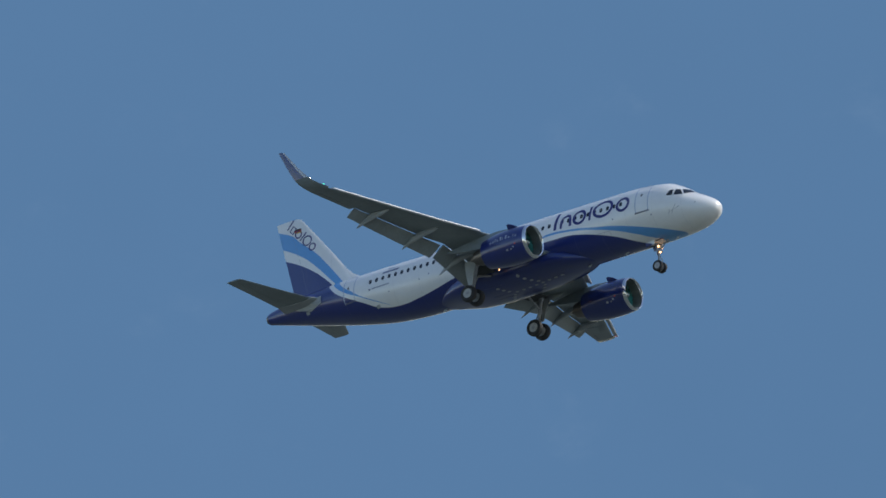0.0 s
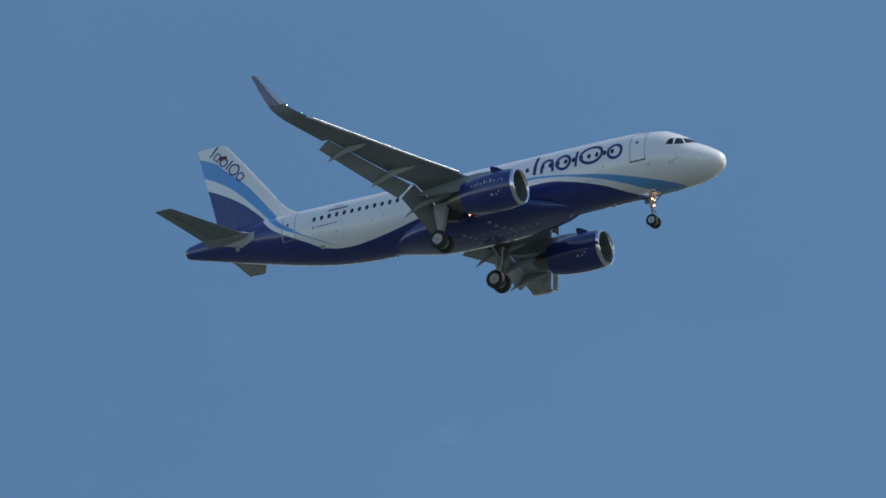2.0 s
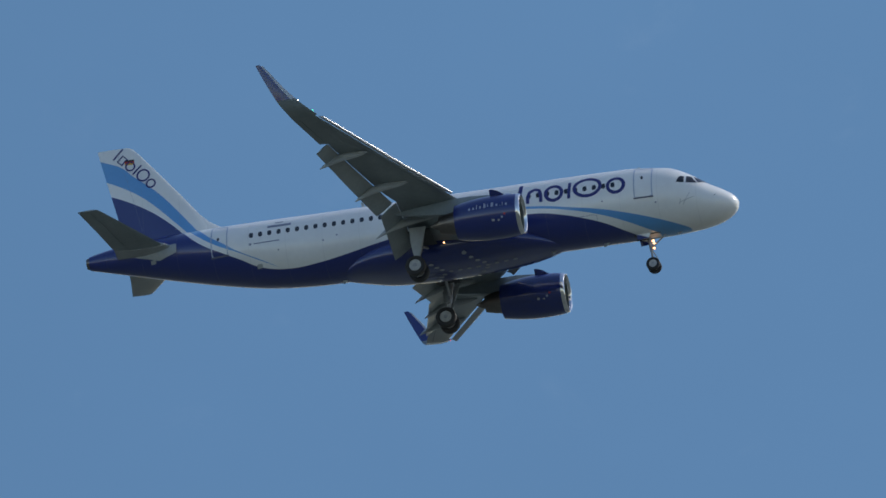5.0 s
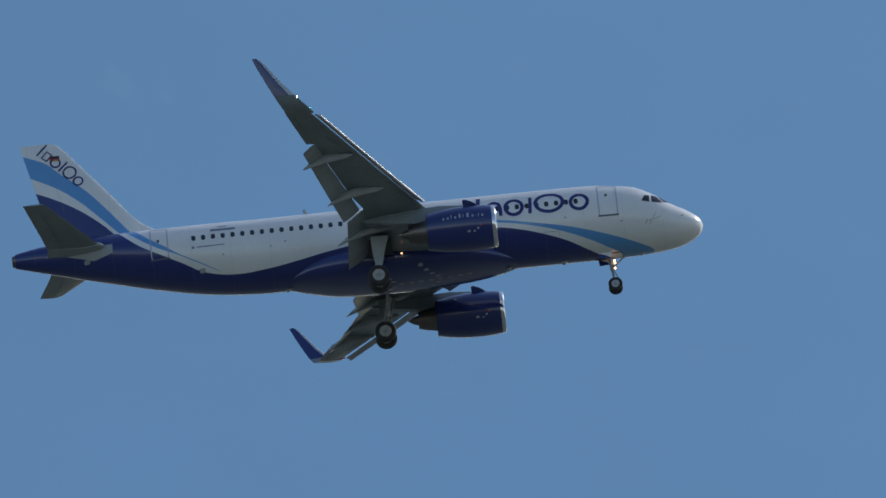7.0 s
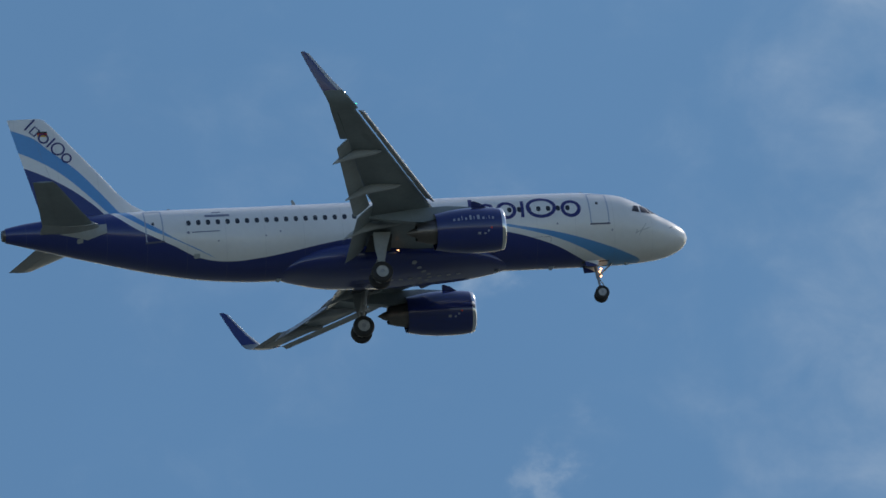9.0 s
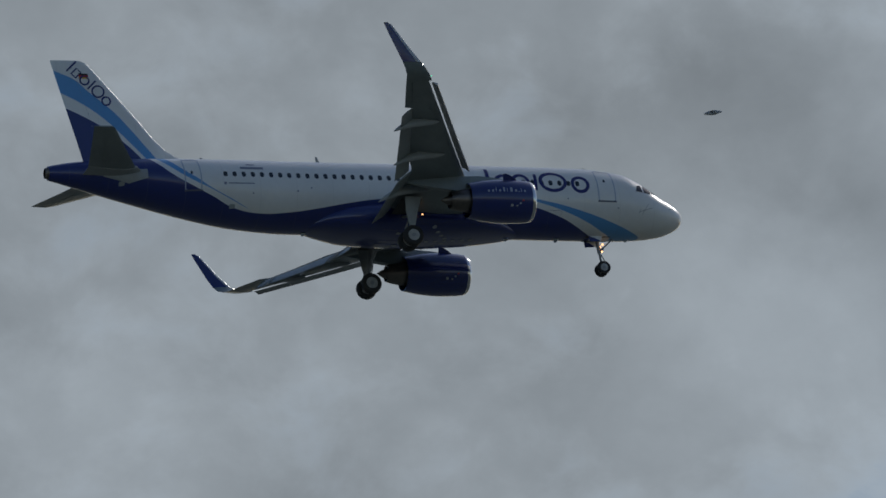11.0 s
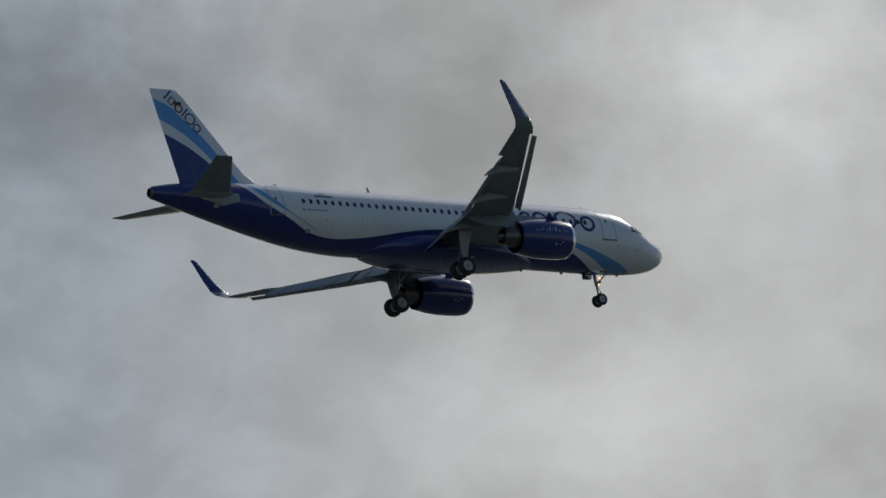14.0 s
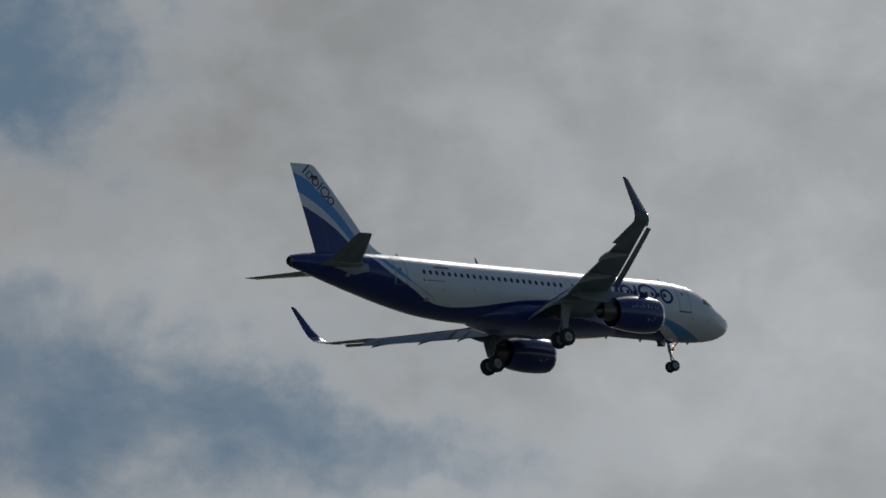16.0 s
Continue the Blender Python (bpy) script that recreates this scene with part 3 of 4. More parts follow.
# the dots draw a small swept-wing outline on the belly: a spine, two wings and two tail arms
DOTS = [(12.85 + 0.53 * k, -0.2) for k in range(8)]
for q in (-1, 1):
    DOTS += [(14.25 + 0.3 * k, -0.2 + q * 0.38 * k) for k in range(1, 5)] + [(16.75 + 0.24 * k, -0.2 + q * 0.33 * k) for k in range(1, 4)]
for d, y in DOTS:
    bm, r = bmesh.new(), 0.11
    top = [(-d + r * 1.3 * math.cos(k * math.pi / 4), y + r * math.sin(k * math.pi / 4)) for k in range(8)]
    bm.faces.new([bm.verts.new((x, yy, belly_z(-x, yy) - 0.012)) for x, yy in top])
    part("belly_dot", bm, M_DOT, belly)
for y in (-1, 1):
    part("wheel_bay", slab([(-16.9, y * 0.25, belly_z(16.9, 0.25) - 0.01), (-18.4, y * 0.25, belly_z(18.4, 0.25) - 0.01), (-18.4, y * 1.5, belly_z(18.4, 1.5) - 0.01), (-16.9, y * 1.5, belly_z(16.9, 1.5) - 0.01)], 0.012, (0, 0, -1)), M_BLUE, belly)


# ---- wings ----
def wing_z(y):
    return float(np.interp(y, (0, 2, 6, 10, 13.4, 16.6), (-1.25, -1.1, -0.52, -0.06, 0.39, 0.82)))


def lead_d(y):
    return 12.75 + 0.512 * (y - 2.0)


def trail_d(y):
    return 18.8 if y < 6.4 else 18.8 + 0.285 * (y - 6.4)


FLAPPED = 13.4


def build_wing(s):
    rings = []
    for y in (0.6, 2.0, 3.2, 4.4, 5.6, 6.4, 7.6, 9.0, 10.5, 12.0, FLAPPED, FLAPPED + 0.02, 15.0, 16.5):
        cut = 0.6 if y < 6.5 else 0.42
        t = trail_d(y) - (cut if y <= FLAPPED else 0.0)
        z = wing_z(y)
        thick = float(np.interp(y, (0, 2, 6.4, 16.5), (0.15, 0.145, 0.12, 0.105)))
        rings.append(foil((-lead_d(y) - 0.21, s * y, z), (-t, s * y, z - 0.03), thick))
    w = part("wing", loft(rings), M_GREY, plane, "grey swept wing with flaps and slats out")
    # sharklet: curved blend and blade
    rings = []
    for y, z, le, te, up in ((16.48, 0.80, 20.18, 21.66, (0, 0, 1)), (17.0, 0.92, 20.48, 21.8, (0, -0.35, 0.94)), (17.38, 1.13, 20.8, 22.0, (0, -0.7, 0.71)),
                             (17.58, 1.42, 21.12, 22.18, (0, -0.92, 0.38)), (17.72, 2.05, 21.68, 22.5, (0, -0.97, 0.2)), (17.84, 2.95, 22.36, 22.92, (0, -0.98, 0.15)),
                             (17.92, 3.47, 22.76, 23.14, (0, -0.98, 0.15)), (17.94, 3.57, 22.9, 23.18, (0, -0.98, 0.15))):
        rings.append(foil((-le, s * y, z), (-te, s * y, z - 0.03), 0.106, (0, s * up[1], up[2])))
    edge = [r[4:11] for r in rings[3:-1]]
    part("leading_edge", loft(edge), M_SLAT, w, "bare metal leading edge of the wing tip blade")
    part("sharklet", loft(rings[:4]), M_GREY, w, "grey curved wing tip blend")
    part("sharklet", loft([r[10:] + r[:5] for r in rings[3:]]), M_BLUE, w, "dark blue upturned wing tip blade")
    lamp = bmesh.new()
    bmesh.ops.create_icosphere(lamp, subdivisions=2, radius=0.026, matrix=Matrix.Translation((-20.34, s * 16.85, 0.90)))
    part("tip_lamp", lamp, M_GREEN if s < 0 else M_PORT, w, "small glowing wing tip lamp")
    lamp = bmesh.new()
    bmesh.ops.create_icosphere(lamp, subdivisions=2, radius=0.032, matrix=Matrix.Translation((-20.98, s * 17.5, 1.3)))
    part("strobe_lamp", lamp, M_STROBE, w, "small white strobe at the wing tip bend")
    # flaps: two panels, drooped behind the rear spar
    for y0, y1, n in ((2.05, 6.35, 4), (6.45, FLAPPED, 5)):
        rings = []
        for k in range(n + 1):
            y = y0 + (y1 - y0) * k / n
            chord = float(np.interp(y, (2, 6.4, FLAPPED), (1.42, 1.16, 0.83)))
            d0 = trail_d(y) - (0.62 if y < 6.4 else 0.43)
            z0 = wing_z(y) - float(np.interp(y, (2, 6.4, FLAPPED), (0.17, 0.12, 0.065)))
            a = radians(37)
            rings.append(foil((-d0, s * y, z0), (-d0 - chord * math.cos(a), s * y, z0 - chord * math.sin(a)), 0.13))
        part("flap", loft(rings), M_FLAP, w, "light grey lowered trailing edge flap")
    # slats ahead of the leading edge, inner one and four outer ones
    for y0, y1 in ((2.5, 4.85), (6.7, 9.05), (9.09, 11.45), (11.49, 13.95), (13.99, 16.35)):
        rings = []
        for y in (y0, (y0 + y1) / 2, y1):
            d, z = lead_d(y), wing_z(y)
            c = float(np.interp(y, (2, 16), (0.50, 0.35)))
            nose = [(0.2 - 0.2 * math.cos(radians(a)), 0.02 + 0.2 * math.sin(radians(a))) for a in range(-90, 75, 11)]
            sec = nose + [(0.32, 0.25), (0.45, 0.28), (0.62, 0.30), (0.82, 0.31), (1.0, 0.31), (0.75, 0.24), (0.5, 0.12), (0.36, -0.04)]
            rings.append([(-d + 0.27 - x * c, s * y, z - 0.17 + h * c) for x, h in sec])
        part("slat", loft(rings), M_SLAT, w, "bare metal lowered leading edge slat")
    # flap track fairings
    for y, tip, ztip in ((4.75, 19.75, -1.86), (8.57, 20.04, -1.17), (12.19, 21.13, -0.56)):
        rings = []
        length = float(np.interp(y, (4, 12), (3.6, 2.7)))
        z_front = wing_z(y) - 0.10 * (trail_d(y) - lead_d(y)) * 0.45 - 0.05
        for u, r, sag in ((0.0, 0.03, 0.0), (0.12, 0.14, 0.02), (0.3, 0.2, 0.06), (0.5, 0.22, 0.14), (0.7, 0.2, 0.36), (0.88, 0.12, 0.70), (1.0, 0.025, 1.0)):
            zc = z_front + (ztip - z_front) * sag
            rings.append([(-(tip - length) - u * length, s * y + 0.62 * r * math.cos(2 * math.pi * k / 12), zc + r * 1.15 * math.sin(2 * math.pi * k / 12)) for k in range(12)])
        part("flap_fairing", loft(rings), M_FAIR, w, "pale teardrop flap track fairing")
    # aileron and panel joints, small underside plates
    part("aileron_gap", slab([(-trail_d(13.6) + 0.42, s * 13.6, wing_z(13.6) - 0.045), (-trail_d(16.2) + 0.36, s * 16.2, wing_z(16.2) - 0.04), (-trail_d(16.2) + 0.33, s * 16.2, wing_z(16.2) - 0.04), (-trail_d(13.6) + 0.39, s * 13.6, wing_z(13.6) - 0.045)], 0.02, (0, 0, -1)), M_WELL, w)
    # landing lamp at the wing root
    lamp = bmesh.new()
    bmesh.ops.create_icosphere(lamp, subdivisions=2, radius=0.042, matrix=Matrix.Translation((-16.4, s * 2.5, -1.66)))
    part("landing_lamp", lamp, M_LAMP, w, "glowing warm landing lamp")
    return w


for s in (-1, 1):
    build_wing(s)


# ---- engines ----
def build_engine(s):
    c = (-11.15, s * 5.78, -2.08)
    cowl = part("engine_nacelle", spun([(-0.22, 1.15), (-0.6, 1.205), (-1.3, 1.235), (-2.1, 1.22), (-2.9, 1.14), (-3.75, 0.98), (-3.74, 0.94), (-2.6, 1.0),
                                        (-1.2, 0.995), (-0.4, 1.0), (-0.2, 1.02)], c, 48, closed=True), M_BLUE, plane, "dark blue turbofan nacelle")
    part("inlet_lip", spun([(-0.22, 1.154), (-0.1, 1.13), (-0.03, 1.10), (0.0, 1.06), (-0.03, 1.02), (-0.1, 0.995), (-0.17, 0.985), (-0.18, 1.0), (-0.2, 1.1)], c, 48, closed=True), M_SILVER, cowl, "bare polished metal inlet lip")
    part("inlet_liner", spun([(-0.17, 0.982), (-0.5, 0.968), (-1.15, 0.965), (-1.16, 0.992), (-0.17, 0.992)], c, 48, closed=True), M_LINER, cowl, "dark grey inlet liner")
    part("fan_backplate", spun([(-1.5, 0.97), (-1.52, 0.0001)], c, 32), M_WELL, cowl)
    for k in range(20):
        a = 2 * math.pi * k / 20
        bm = bmesh.new()
        rows = []
        for r, tw in ((0.27, 35), (0.5, 46), (0.75, 56), (0.955, 64)):
            h = 0.06 + 0.20 * r
            dx, dt = h * math.cos(radians(tw)), h * math.sin(radians(tw))
            rows.append([bm.verts.new(Vector(c) + Vector((-0.85 + q * dx, r * math.cos(a + q * dt / r), r * math.sin(a + q * dt / r)))) for q in (-1, 0, 1)])
        for p, q in zip(rows, rows[1:]):
            for i in (0, 1):
                bm.faces.new((p[i], p[i + 1], q[i + 1], q[i]))
        bmesh.ops.solidify(bm, geom=bm.faces[:], thickness=0.012)
        part("fan_blade", bm, M_FAN, cowl)
    part("spinner", spun([(-0.4, 0.005), (-0.46, 0.08), (-0.62, 0.19), (-0.86, 0.28), (-1.0, 0.28)], c, 24), M_GREY, cowl, "grey conical spinner")
    part("core_nozzle", spun([(-2.7, 0.72), (-3.6, 0.70), (-4.3, 0.58), (-4.75, 0.47), (-4.74, 0.43), (-4.0, 0.5), (-2.8, 0.6)], c, 32, closed=True), M_STEEL, cowl, "bare metal core nozzle")
    part("exhaust_plug", spun([(-3.6, 0.36), (-4.6, 0.33), (-5.0, 0.2), (-5.3, 0.02)], c, 24), M_STEEL, cowl, "metal exhaust plug")
    # pylon
    x0, y0 = c[0], c[1]
    rings = []
    for dx, zt, zb, hw in ((-1.0, c[2] + 1.24, c[2] + 1.1, 0.05), (-1.8, c[2] + 1.36, c[2] + 1.0, 0.17), (-2.9, c[2] + 1.44, c[2] + 0.8, 0.22), (-4.3, c[2] + 1.40, c[2] + 0.52, 0.22), (-5.8, c[2] + 1.25, c[2] + 0.72, 0.17), (-7.2, c[2] + 1.1, c[2] + 1.0, 0.04)):
        rings.append([(x0 + dx, y0 + hw * a, b) for a, b in ((-1, zb), (1, zb), (1.0, (zt + zb) / 2), (0.6, zt), (-0.6, zt), (-1.0, (zt + zb) / 2))])
    part("pylon", loft(rings), M_GREY, cowl, "grey engine pylon")
    # a strake on each shoulder
    for q in (-1, 1):
        ang = radians(90 + q * 30)
        u, o = Vector((0, math.cos(ang), math.sin(ang))), Vector(c)
        pts = [o + Vector((dx, 0, 0)) + u * r for dx, r in ((-0.9, 1.21), (-1.7, 1.21), (-1.72, 1.55), (-1.6, 1.59), (-1.25, 1.46))]
        part("strake", slab(pts, 0.03, u.cross(Vector((1, 0, 0)))), M_BLUE, cowl, "small dark blue nacelle strake")

    def on_cowl(dx, ang, proud=0.012):
        r = float(np.interp(-dx, (0.22, 0.6, 1.3, 2.1, 2.9, 3.75), (1.15, 1.205, 1.235, 1.22, 1.14, 0.98))) + proud
        return (c[0] + dx, c[1] + r * math.cos(ang), c[2] + r * math.sin(ang))

    def cowl_bar(dx0, dx1, a0, a1, mat, name):
        bm = bmesh.new()
        k = 6
        rows = [[bm.verts.new(on_cowl(dx0 + (dx1 - dx0) * i / k, radians(a))) for i in range(k + 1)] for a in (a0, a1)]
        for i in range(k):
            bm.faces.new((rows[0][i], rows[0][i + 1], rows[1][i + 1], rows[1][i]))
        part(name, bm, mat, cowl)

    for q in (-1, 1):
        def side_ang(a):
            return 180 - a if q < 0 else a
        # pale web title on the outboard side as thin plain bars, and small panels below
        x = -0.66
        for wdt, tall in ((0.15, 1), (0.15, 1), (0.07, 2), (0.15, 1), (0.16, 2), (0.06, 1.6), (0.2, 2), (0.16, 1), (0.05, 0.4), (0.06, 1.6), (0.14, 1))[::s] if q == s else ():
            cowl_bar(x, x - wdt * 0.7, side_ang(6), side_ang(6.5 + 6.4 * tall), M_BAR, "title_bar")
            x -= wdt + 0.09
        cowl_bar(-0.78, -0.88, side_ang(-19), side_ang(-15), M_RED, "notice_panel")
        cowl_bar(-0.95, -1.05, side_ang(-27), side_ang(-22), M_DOORLINE, "notice_panel")
        cowl_bar(-1.14, -1.25, side_ang(-33), side_ang(-29), M_DOT, "notice_panel")
        cowl_bar(-1.42, -1.58, side_ang(-33), side_ang(-27), M_DOT, "notice_panel")
        cowl_bar(-2.05, -2.075, side_ang(-70), side_ang(70), M_BLACK, "cowl_joint")
    return cowl


for s in (-1, 1):
    build_engine(s)

# ---- tail ----
for s in (-1, 1):
    rings = [foil((-le, s * y, z), (-te, s * y, z), th) for y, z, le, te, th in
             ((0.3, 0.93, 31.85, 35.3, 0.1), (1.2, 1.02, 32.42, 35.38, 0.1), (3.6, 1.35, 33.78, 35.85, 0.095), (6.0, 1.68, 35.12, 36.36, 0.09), (6.22, 1.71, 35.3, 36.41, 0.07))]
    tailplane = part("tailplane", loft(rings), M_GREY, plane, "grey swept horizontal tailplane")
    root = [foil((-le, s * y, z), (-te, s * y, z), th) for y, z, le, te, th in ((0.3, 0.92, 31.65, 35.5, 0.15), (1.15, 1.0, 32.05, 35.5, 0.15), (1.75, 1.085, 32.6, 35.45, 0.125))]
    part("root_fairing", loft(root), M_FAIR, tailplane, "pale grey tailplane root fairing")
    part("seal_plate", hull_quad((31.95, 0.58), (33.0, 0.34), (33.0, 1.1), (31.95, 1.1), s, 0.03), M_FAIR, tailplane, "pale grey plate behind the tailplane root")
    part("seal_plate", hull_quad((33.0, 0.34), (34.4, 0.78), (34.4, 1.1), (33.0, 1.1), s, 0.03), M_FAIR, tailplane)
    part("elevator_gap", slab([(-34.55, s * 1.5, 0.96), (-35.65, s * 6.0, 1.58), (-35.68, s * 6.0, 1.58), (-34.58, s * 1.5, 0.96)], 0.012, (0, 0, -1)), M_GREY, tailplane)

rings = [foil((-le, 0, z), (-te, 0, z), th, (0, 1, 0)) for z, le, te, th in
         ((1.6, 29.6, 35.1, 0.085), (2.3, 30.05, 35.22, 0.095), (2.75, 30.4, 35.32, 0.1), (4.5, 31.7, 35.73, 0.1), (6.5, 33.3, 36.21, 0.1), (7.6, 34.2, 36.46, 0.095), (7.95, 34.52, 36.54, 0.085), (8.07, 34.78, 36.56, 0.06))]
fin = part("tail_fin", loft(rings), M_LIVERY, plane, "white fin with light and dark blue sweeps")
rings = [foil((-le, 0, z), (-te, 0, z), th, (0, 1, 0)) for z, le, te, th in ((1.95, 28.5, 33.5, 0.05), (2.2, 29.15, 33.5, 0.07), (2.45, 29.75, 33.5, 0.08), (2.8, 30.3, 33.5, 0.085), (3.3, 30.78, 33.5, 0.09), (3.8, 31.2, 33.5, 0.08))]
part("dorsal_fillet", loft(rings), M_LIVERY, fin)


def fin_band(pts, half, s, mat, name, closed=False, label=""):
    bm = bmesh.new()
    p = np.array(pts, float)
    k = len(p)
    a, b = [], []

    def place(q):
        d, z = q
        le, te = np.interp(z, (1.6, 8.0), (29.6, 34.65)), np.interp(z, (1.6, 8.0), (35.1, 36.55))
        u = min(0.98, max(0.02, (d - le) / (te - le)))
        t = float(np.interp(u, (0, 0.1, 0.4, 1), (0.1, 0.4, 0.53, 0.03))) * 0.1 * (te - le)
        return bm.verts.new((-d, s * (t + 0.012), z))
    for i in range(k):
        p0, p1 = p[i - 1 if closed or i else 0], p[(i + 1) % k if closed or i < k - 1 else i]
        t = (p1 - p0) / (np.linalg.norm(p1 - p0) + 1e-9)
        nrm = np.array((-t[1], t[0])) * half
        a.append(place(p[i] + nrm))
        b.append(place(p[i] - nrm))
    for i in range(k if closed else k - 1):
        j = (i + 1) % k
        bm.faces.new((a[i], a[j], b[j], b[i]))
    return part(name, bm, mat, fin, label)


for s in (-1, 1):
    # fin title: plain shapes along a line that falls forward, parallel to the leading edge
    o, e = np.array((35.40, 7.75)), np.array((-0.70, -0.71))
    n = np.array((-0.71, 0.70)) * 1.0

    def fp(u, v):
        return tuple(o + e * u + n * v * 1.0)
    for pts, closed in (([fp(0.05, -0.42), fp(0.05, 0.0), fp(0.05, 0.42)], False),
                        ([fp(0.34, -0.36), fp(0.34, 0.1), fp(0.68, 0.1), fp(0.68, -0.36)], True),
                        ([fp(1.14 + 0.26 * math.cos(k * 0.45), -0.12 + 0.26 * math.sin(k * 0.45)) for k in range(14)], True),
                        ([fp(1.6, -0.40), fp(1.6, 0.0), fp(1.6, 0.34)], False),
                        ([fp(2.12 + 0.34 * math.cos(k * 0.45), -0.06 + 0.36 * math.sin(k * 0.45)) for k in range(14)], True),
                        ([fp(2.82 + 0.24 * math.cos(k * 0.45), -0.16 + 0.26 * math.sin(k * 0.45)) for k in range(14)], True)):
        fin_band(pts, 0.05, s, M_TITLE, "fin_title_shape", closed, "deep violet-blue painted title shape")
    for v, mat in ((0.1, M_BLACK), (0.0, M_RED), (-0.1, M_GOLD)):
        z = 7.12 + v
        fin_band([(35.0, z), (34.72, z), (34.45, z)], 0.055, s, mat, "flag_stripe")
    fin_band([(34.0, 1.95), (34.55, 4.5), (35.2, 7.0), (35.4, 7.85)][::-1], 0.004, s, M_CODE, "rudder_gap")


# ---- landing gear ----
def wheel(centre, radius, width, parent):
    r, w = radius, width / 2
    prof = [(-w * 0.72, r * 0.56), (-w, r * 0.68), (-w, r * 0.82), (-w * 0.82, r * 0.95), (-w * 0.5, r), (w * 0.5, r), (w * 0.82, r * 0.95), (w, r * 0.82), (w, r * 0.68), (w * 0.72, r * 0.56)]
    part("tyre", spun(prof, centre, 32, "y", True), M_TYRE, parent, "black rubber tyre")
    part("wheel_rim", spun([(-w * 0.78, r * 0.2), (-w * 0.8, r * 0.42), (-w * 0.86, r * 0.5), (-w * 0.8, r * 0.57), (w * 0.8, r * 0.57), (w * 0.86, r * 0.5), (w * 0.8, r * 0.42), (w * 0.78, r * 0.2)], centre, 24, "y"), M_RIM, parent, "pale painted wheel rim")
    part("wheel_hub", spun([(-w * 1.02, r * 0.12), (-w * 0.98, r * 0.2), (w * 0.98, r * 0.2), (w * 1.02, r * 0.12)], centre, 14, "y"), M_STRUT, parent)


for s in (-1, 1):
    ax = Vector((-17.72, s * 3.8, -3.62))
    top = Vector((-17.35, s * 3.72, -1.15))
    bm = tube(top, ax + (top - ax) * 0.42, 0.17, n=14)
    tube(ax + (top - ax) * 0.44, ax, 0.10, bm, 12)
    tube(ax + Vector((0, -0.62, 0)), ax + Vector((0, 0.62, 0)), 0.08, bm, 10)
    gear = part("main_gear", bm, M_STRUT, plane, "lowered main landing gear leg")
    for q in (-1, 1):
        wheel(ax + Vector((0, q * 0.46, 0)), 0.585, 0.42, gear)
    bm = tube(ax + (top - ax) * 0.55, (-17.4, s * 1.9, -1.6), 0.075)
    part("side_brace", bm, M_STRUT, gear)
    bm = tube(ax + (top - ax) * 0.45 + Vector((-0.15, 0, 0)), ax + (top - ax) * 0.22 + Vector((-0.34, 0, 0)), 0.05)
    tube(ax + (top - ax) * 0.22 + Vector((-0.34, 0, 0)), ax + Vector((-0.1, 0, 0.05)), 0.05, bm)
    part("torque_link", bm, M_STRUT, gear)
    y = s * 4.08
    part("gear_door", slab([(-17.0, y + s * 0.16, -1.3), (-17.98, y + s * 0.16, -1.3), (-17.95, y + s * 0.04, -2.2), (-17.82, y, -2.95), (-17.48, y, -2.95), (-17.3, y + s * 0.05, -2.2)], 0.05, (0, s, 0)), M_FAIR, gear, "pale gear leg door")
    part("wheel_well", slab([(-16.8, s * 2.4, -1.62), (-18.2, s * 2.4, -1.62), (-18.1, s * 4.0, -1.36), (-16.9, s * 4.0, -1.32)], 0.03, (0, 0, -1)), M_WELL, gear)
    part("brake_hose", tube(top + Vector((0.14, 0, -0.5)), ax + Vector((0.16, 0, 0.3)), 0.022, n=6), M_WELL, gear)

ax, top = Vector((-5.06, 0, -3.76)), Vector((-5.25, 0, -1.7))
bm = tube(top, ax + (top - ax) * 0.45, 0.105, n=12)
tube(ax + (top - ax) * 0.47, ax, 0.065, bm, 10)
tube(ax + Vector((0, -0.32, 0)), ax + Vector((0, 0.32, 0)), 0.05, bm, 10)
gear = part("nose_gear", bm, M_STRUT, plane, "lowered nose landing gear leg")
for q in (-1, 1):
    wheel(ax + Vector((0, q * 0.25, 0)), 0.385, 0.22, gear)
    part("nose_gear_door", slab([(-5.05, q * 0.40, -1.92), (-5.85, q * 0.40, -1.93), (-5.8, q * 0.46, -2.30), (-5.15, q * 0.46, -2.26)], 0.03, (0, q, 0)), M_LIVERY, gear, "open nose gear door")
    lamp = bmesh.new()
    bmesh.ops.create_icosphere(lamp, subdivisions=2, radius=0.065, matrix=Matrix.Translation((-4.98, q * 0.2, -2.36)))
    part("taxi_lamp", lamp, M_LAMP, gear, "glowing warm nose gear lamp")
lamp = bmesh.new()
bmesh.ops.create_icosphere(lamp, subdivisions=2, radius=0.06, matrix=Matrix.Translation((-4.98, 0.0, -2.72)))
part("taxi_lamp", lamp, M_LAMP, gear, "glowing warm nose gear lamp")
part("drag_brace", tube(ax + (top - ax) * 0.5, (-4.1, 0, -1.8), 0.045), M_STRUT, gear)
bm = tube((-5.0, -0.24, -2.62), (-5.0, 0.24, -2.62), 0.07)
part("steering_unit", bm, M_STRUT, gear)
bm = tube(ax + (top - ax) * 0.42 + Vector((0.08, 0, 0)), ax + (top - ax) * 0.2 + Vector((0.26, 0, 0)), 0.03)
tube(ax + (top - ax) * 0.2 + Vector((0.26, 0, 0)), ax + Vector((0.06, 0, 0.06)), 0.03, bm)
part("torque_link", bm, M_STRUT, gear)
part("nose_bay", slab([(-4.5, -0.4, -1.93), (-6.0, -0.4, -1.96), (-6.0, 0.4, -1.96), (-4.5, 0.4, -1.93)], 0.03, (0, 0, -1)), M_WELL, gear)


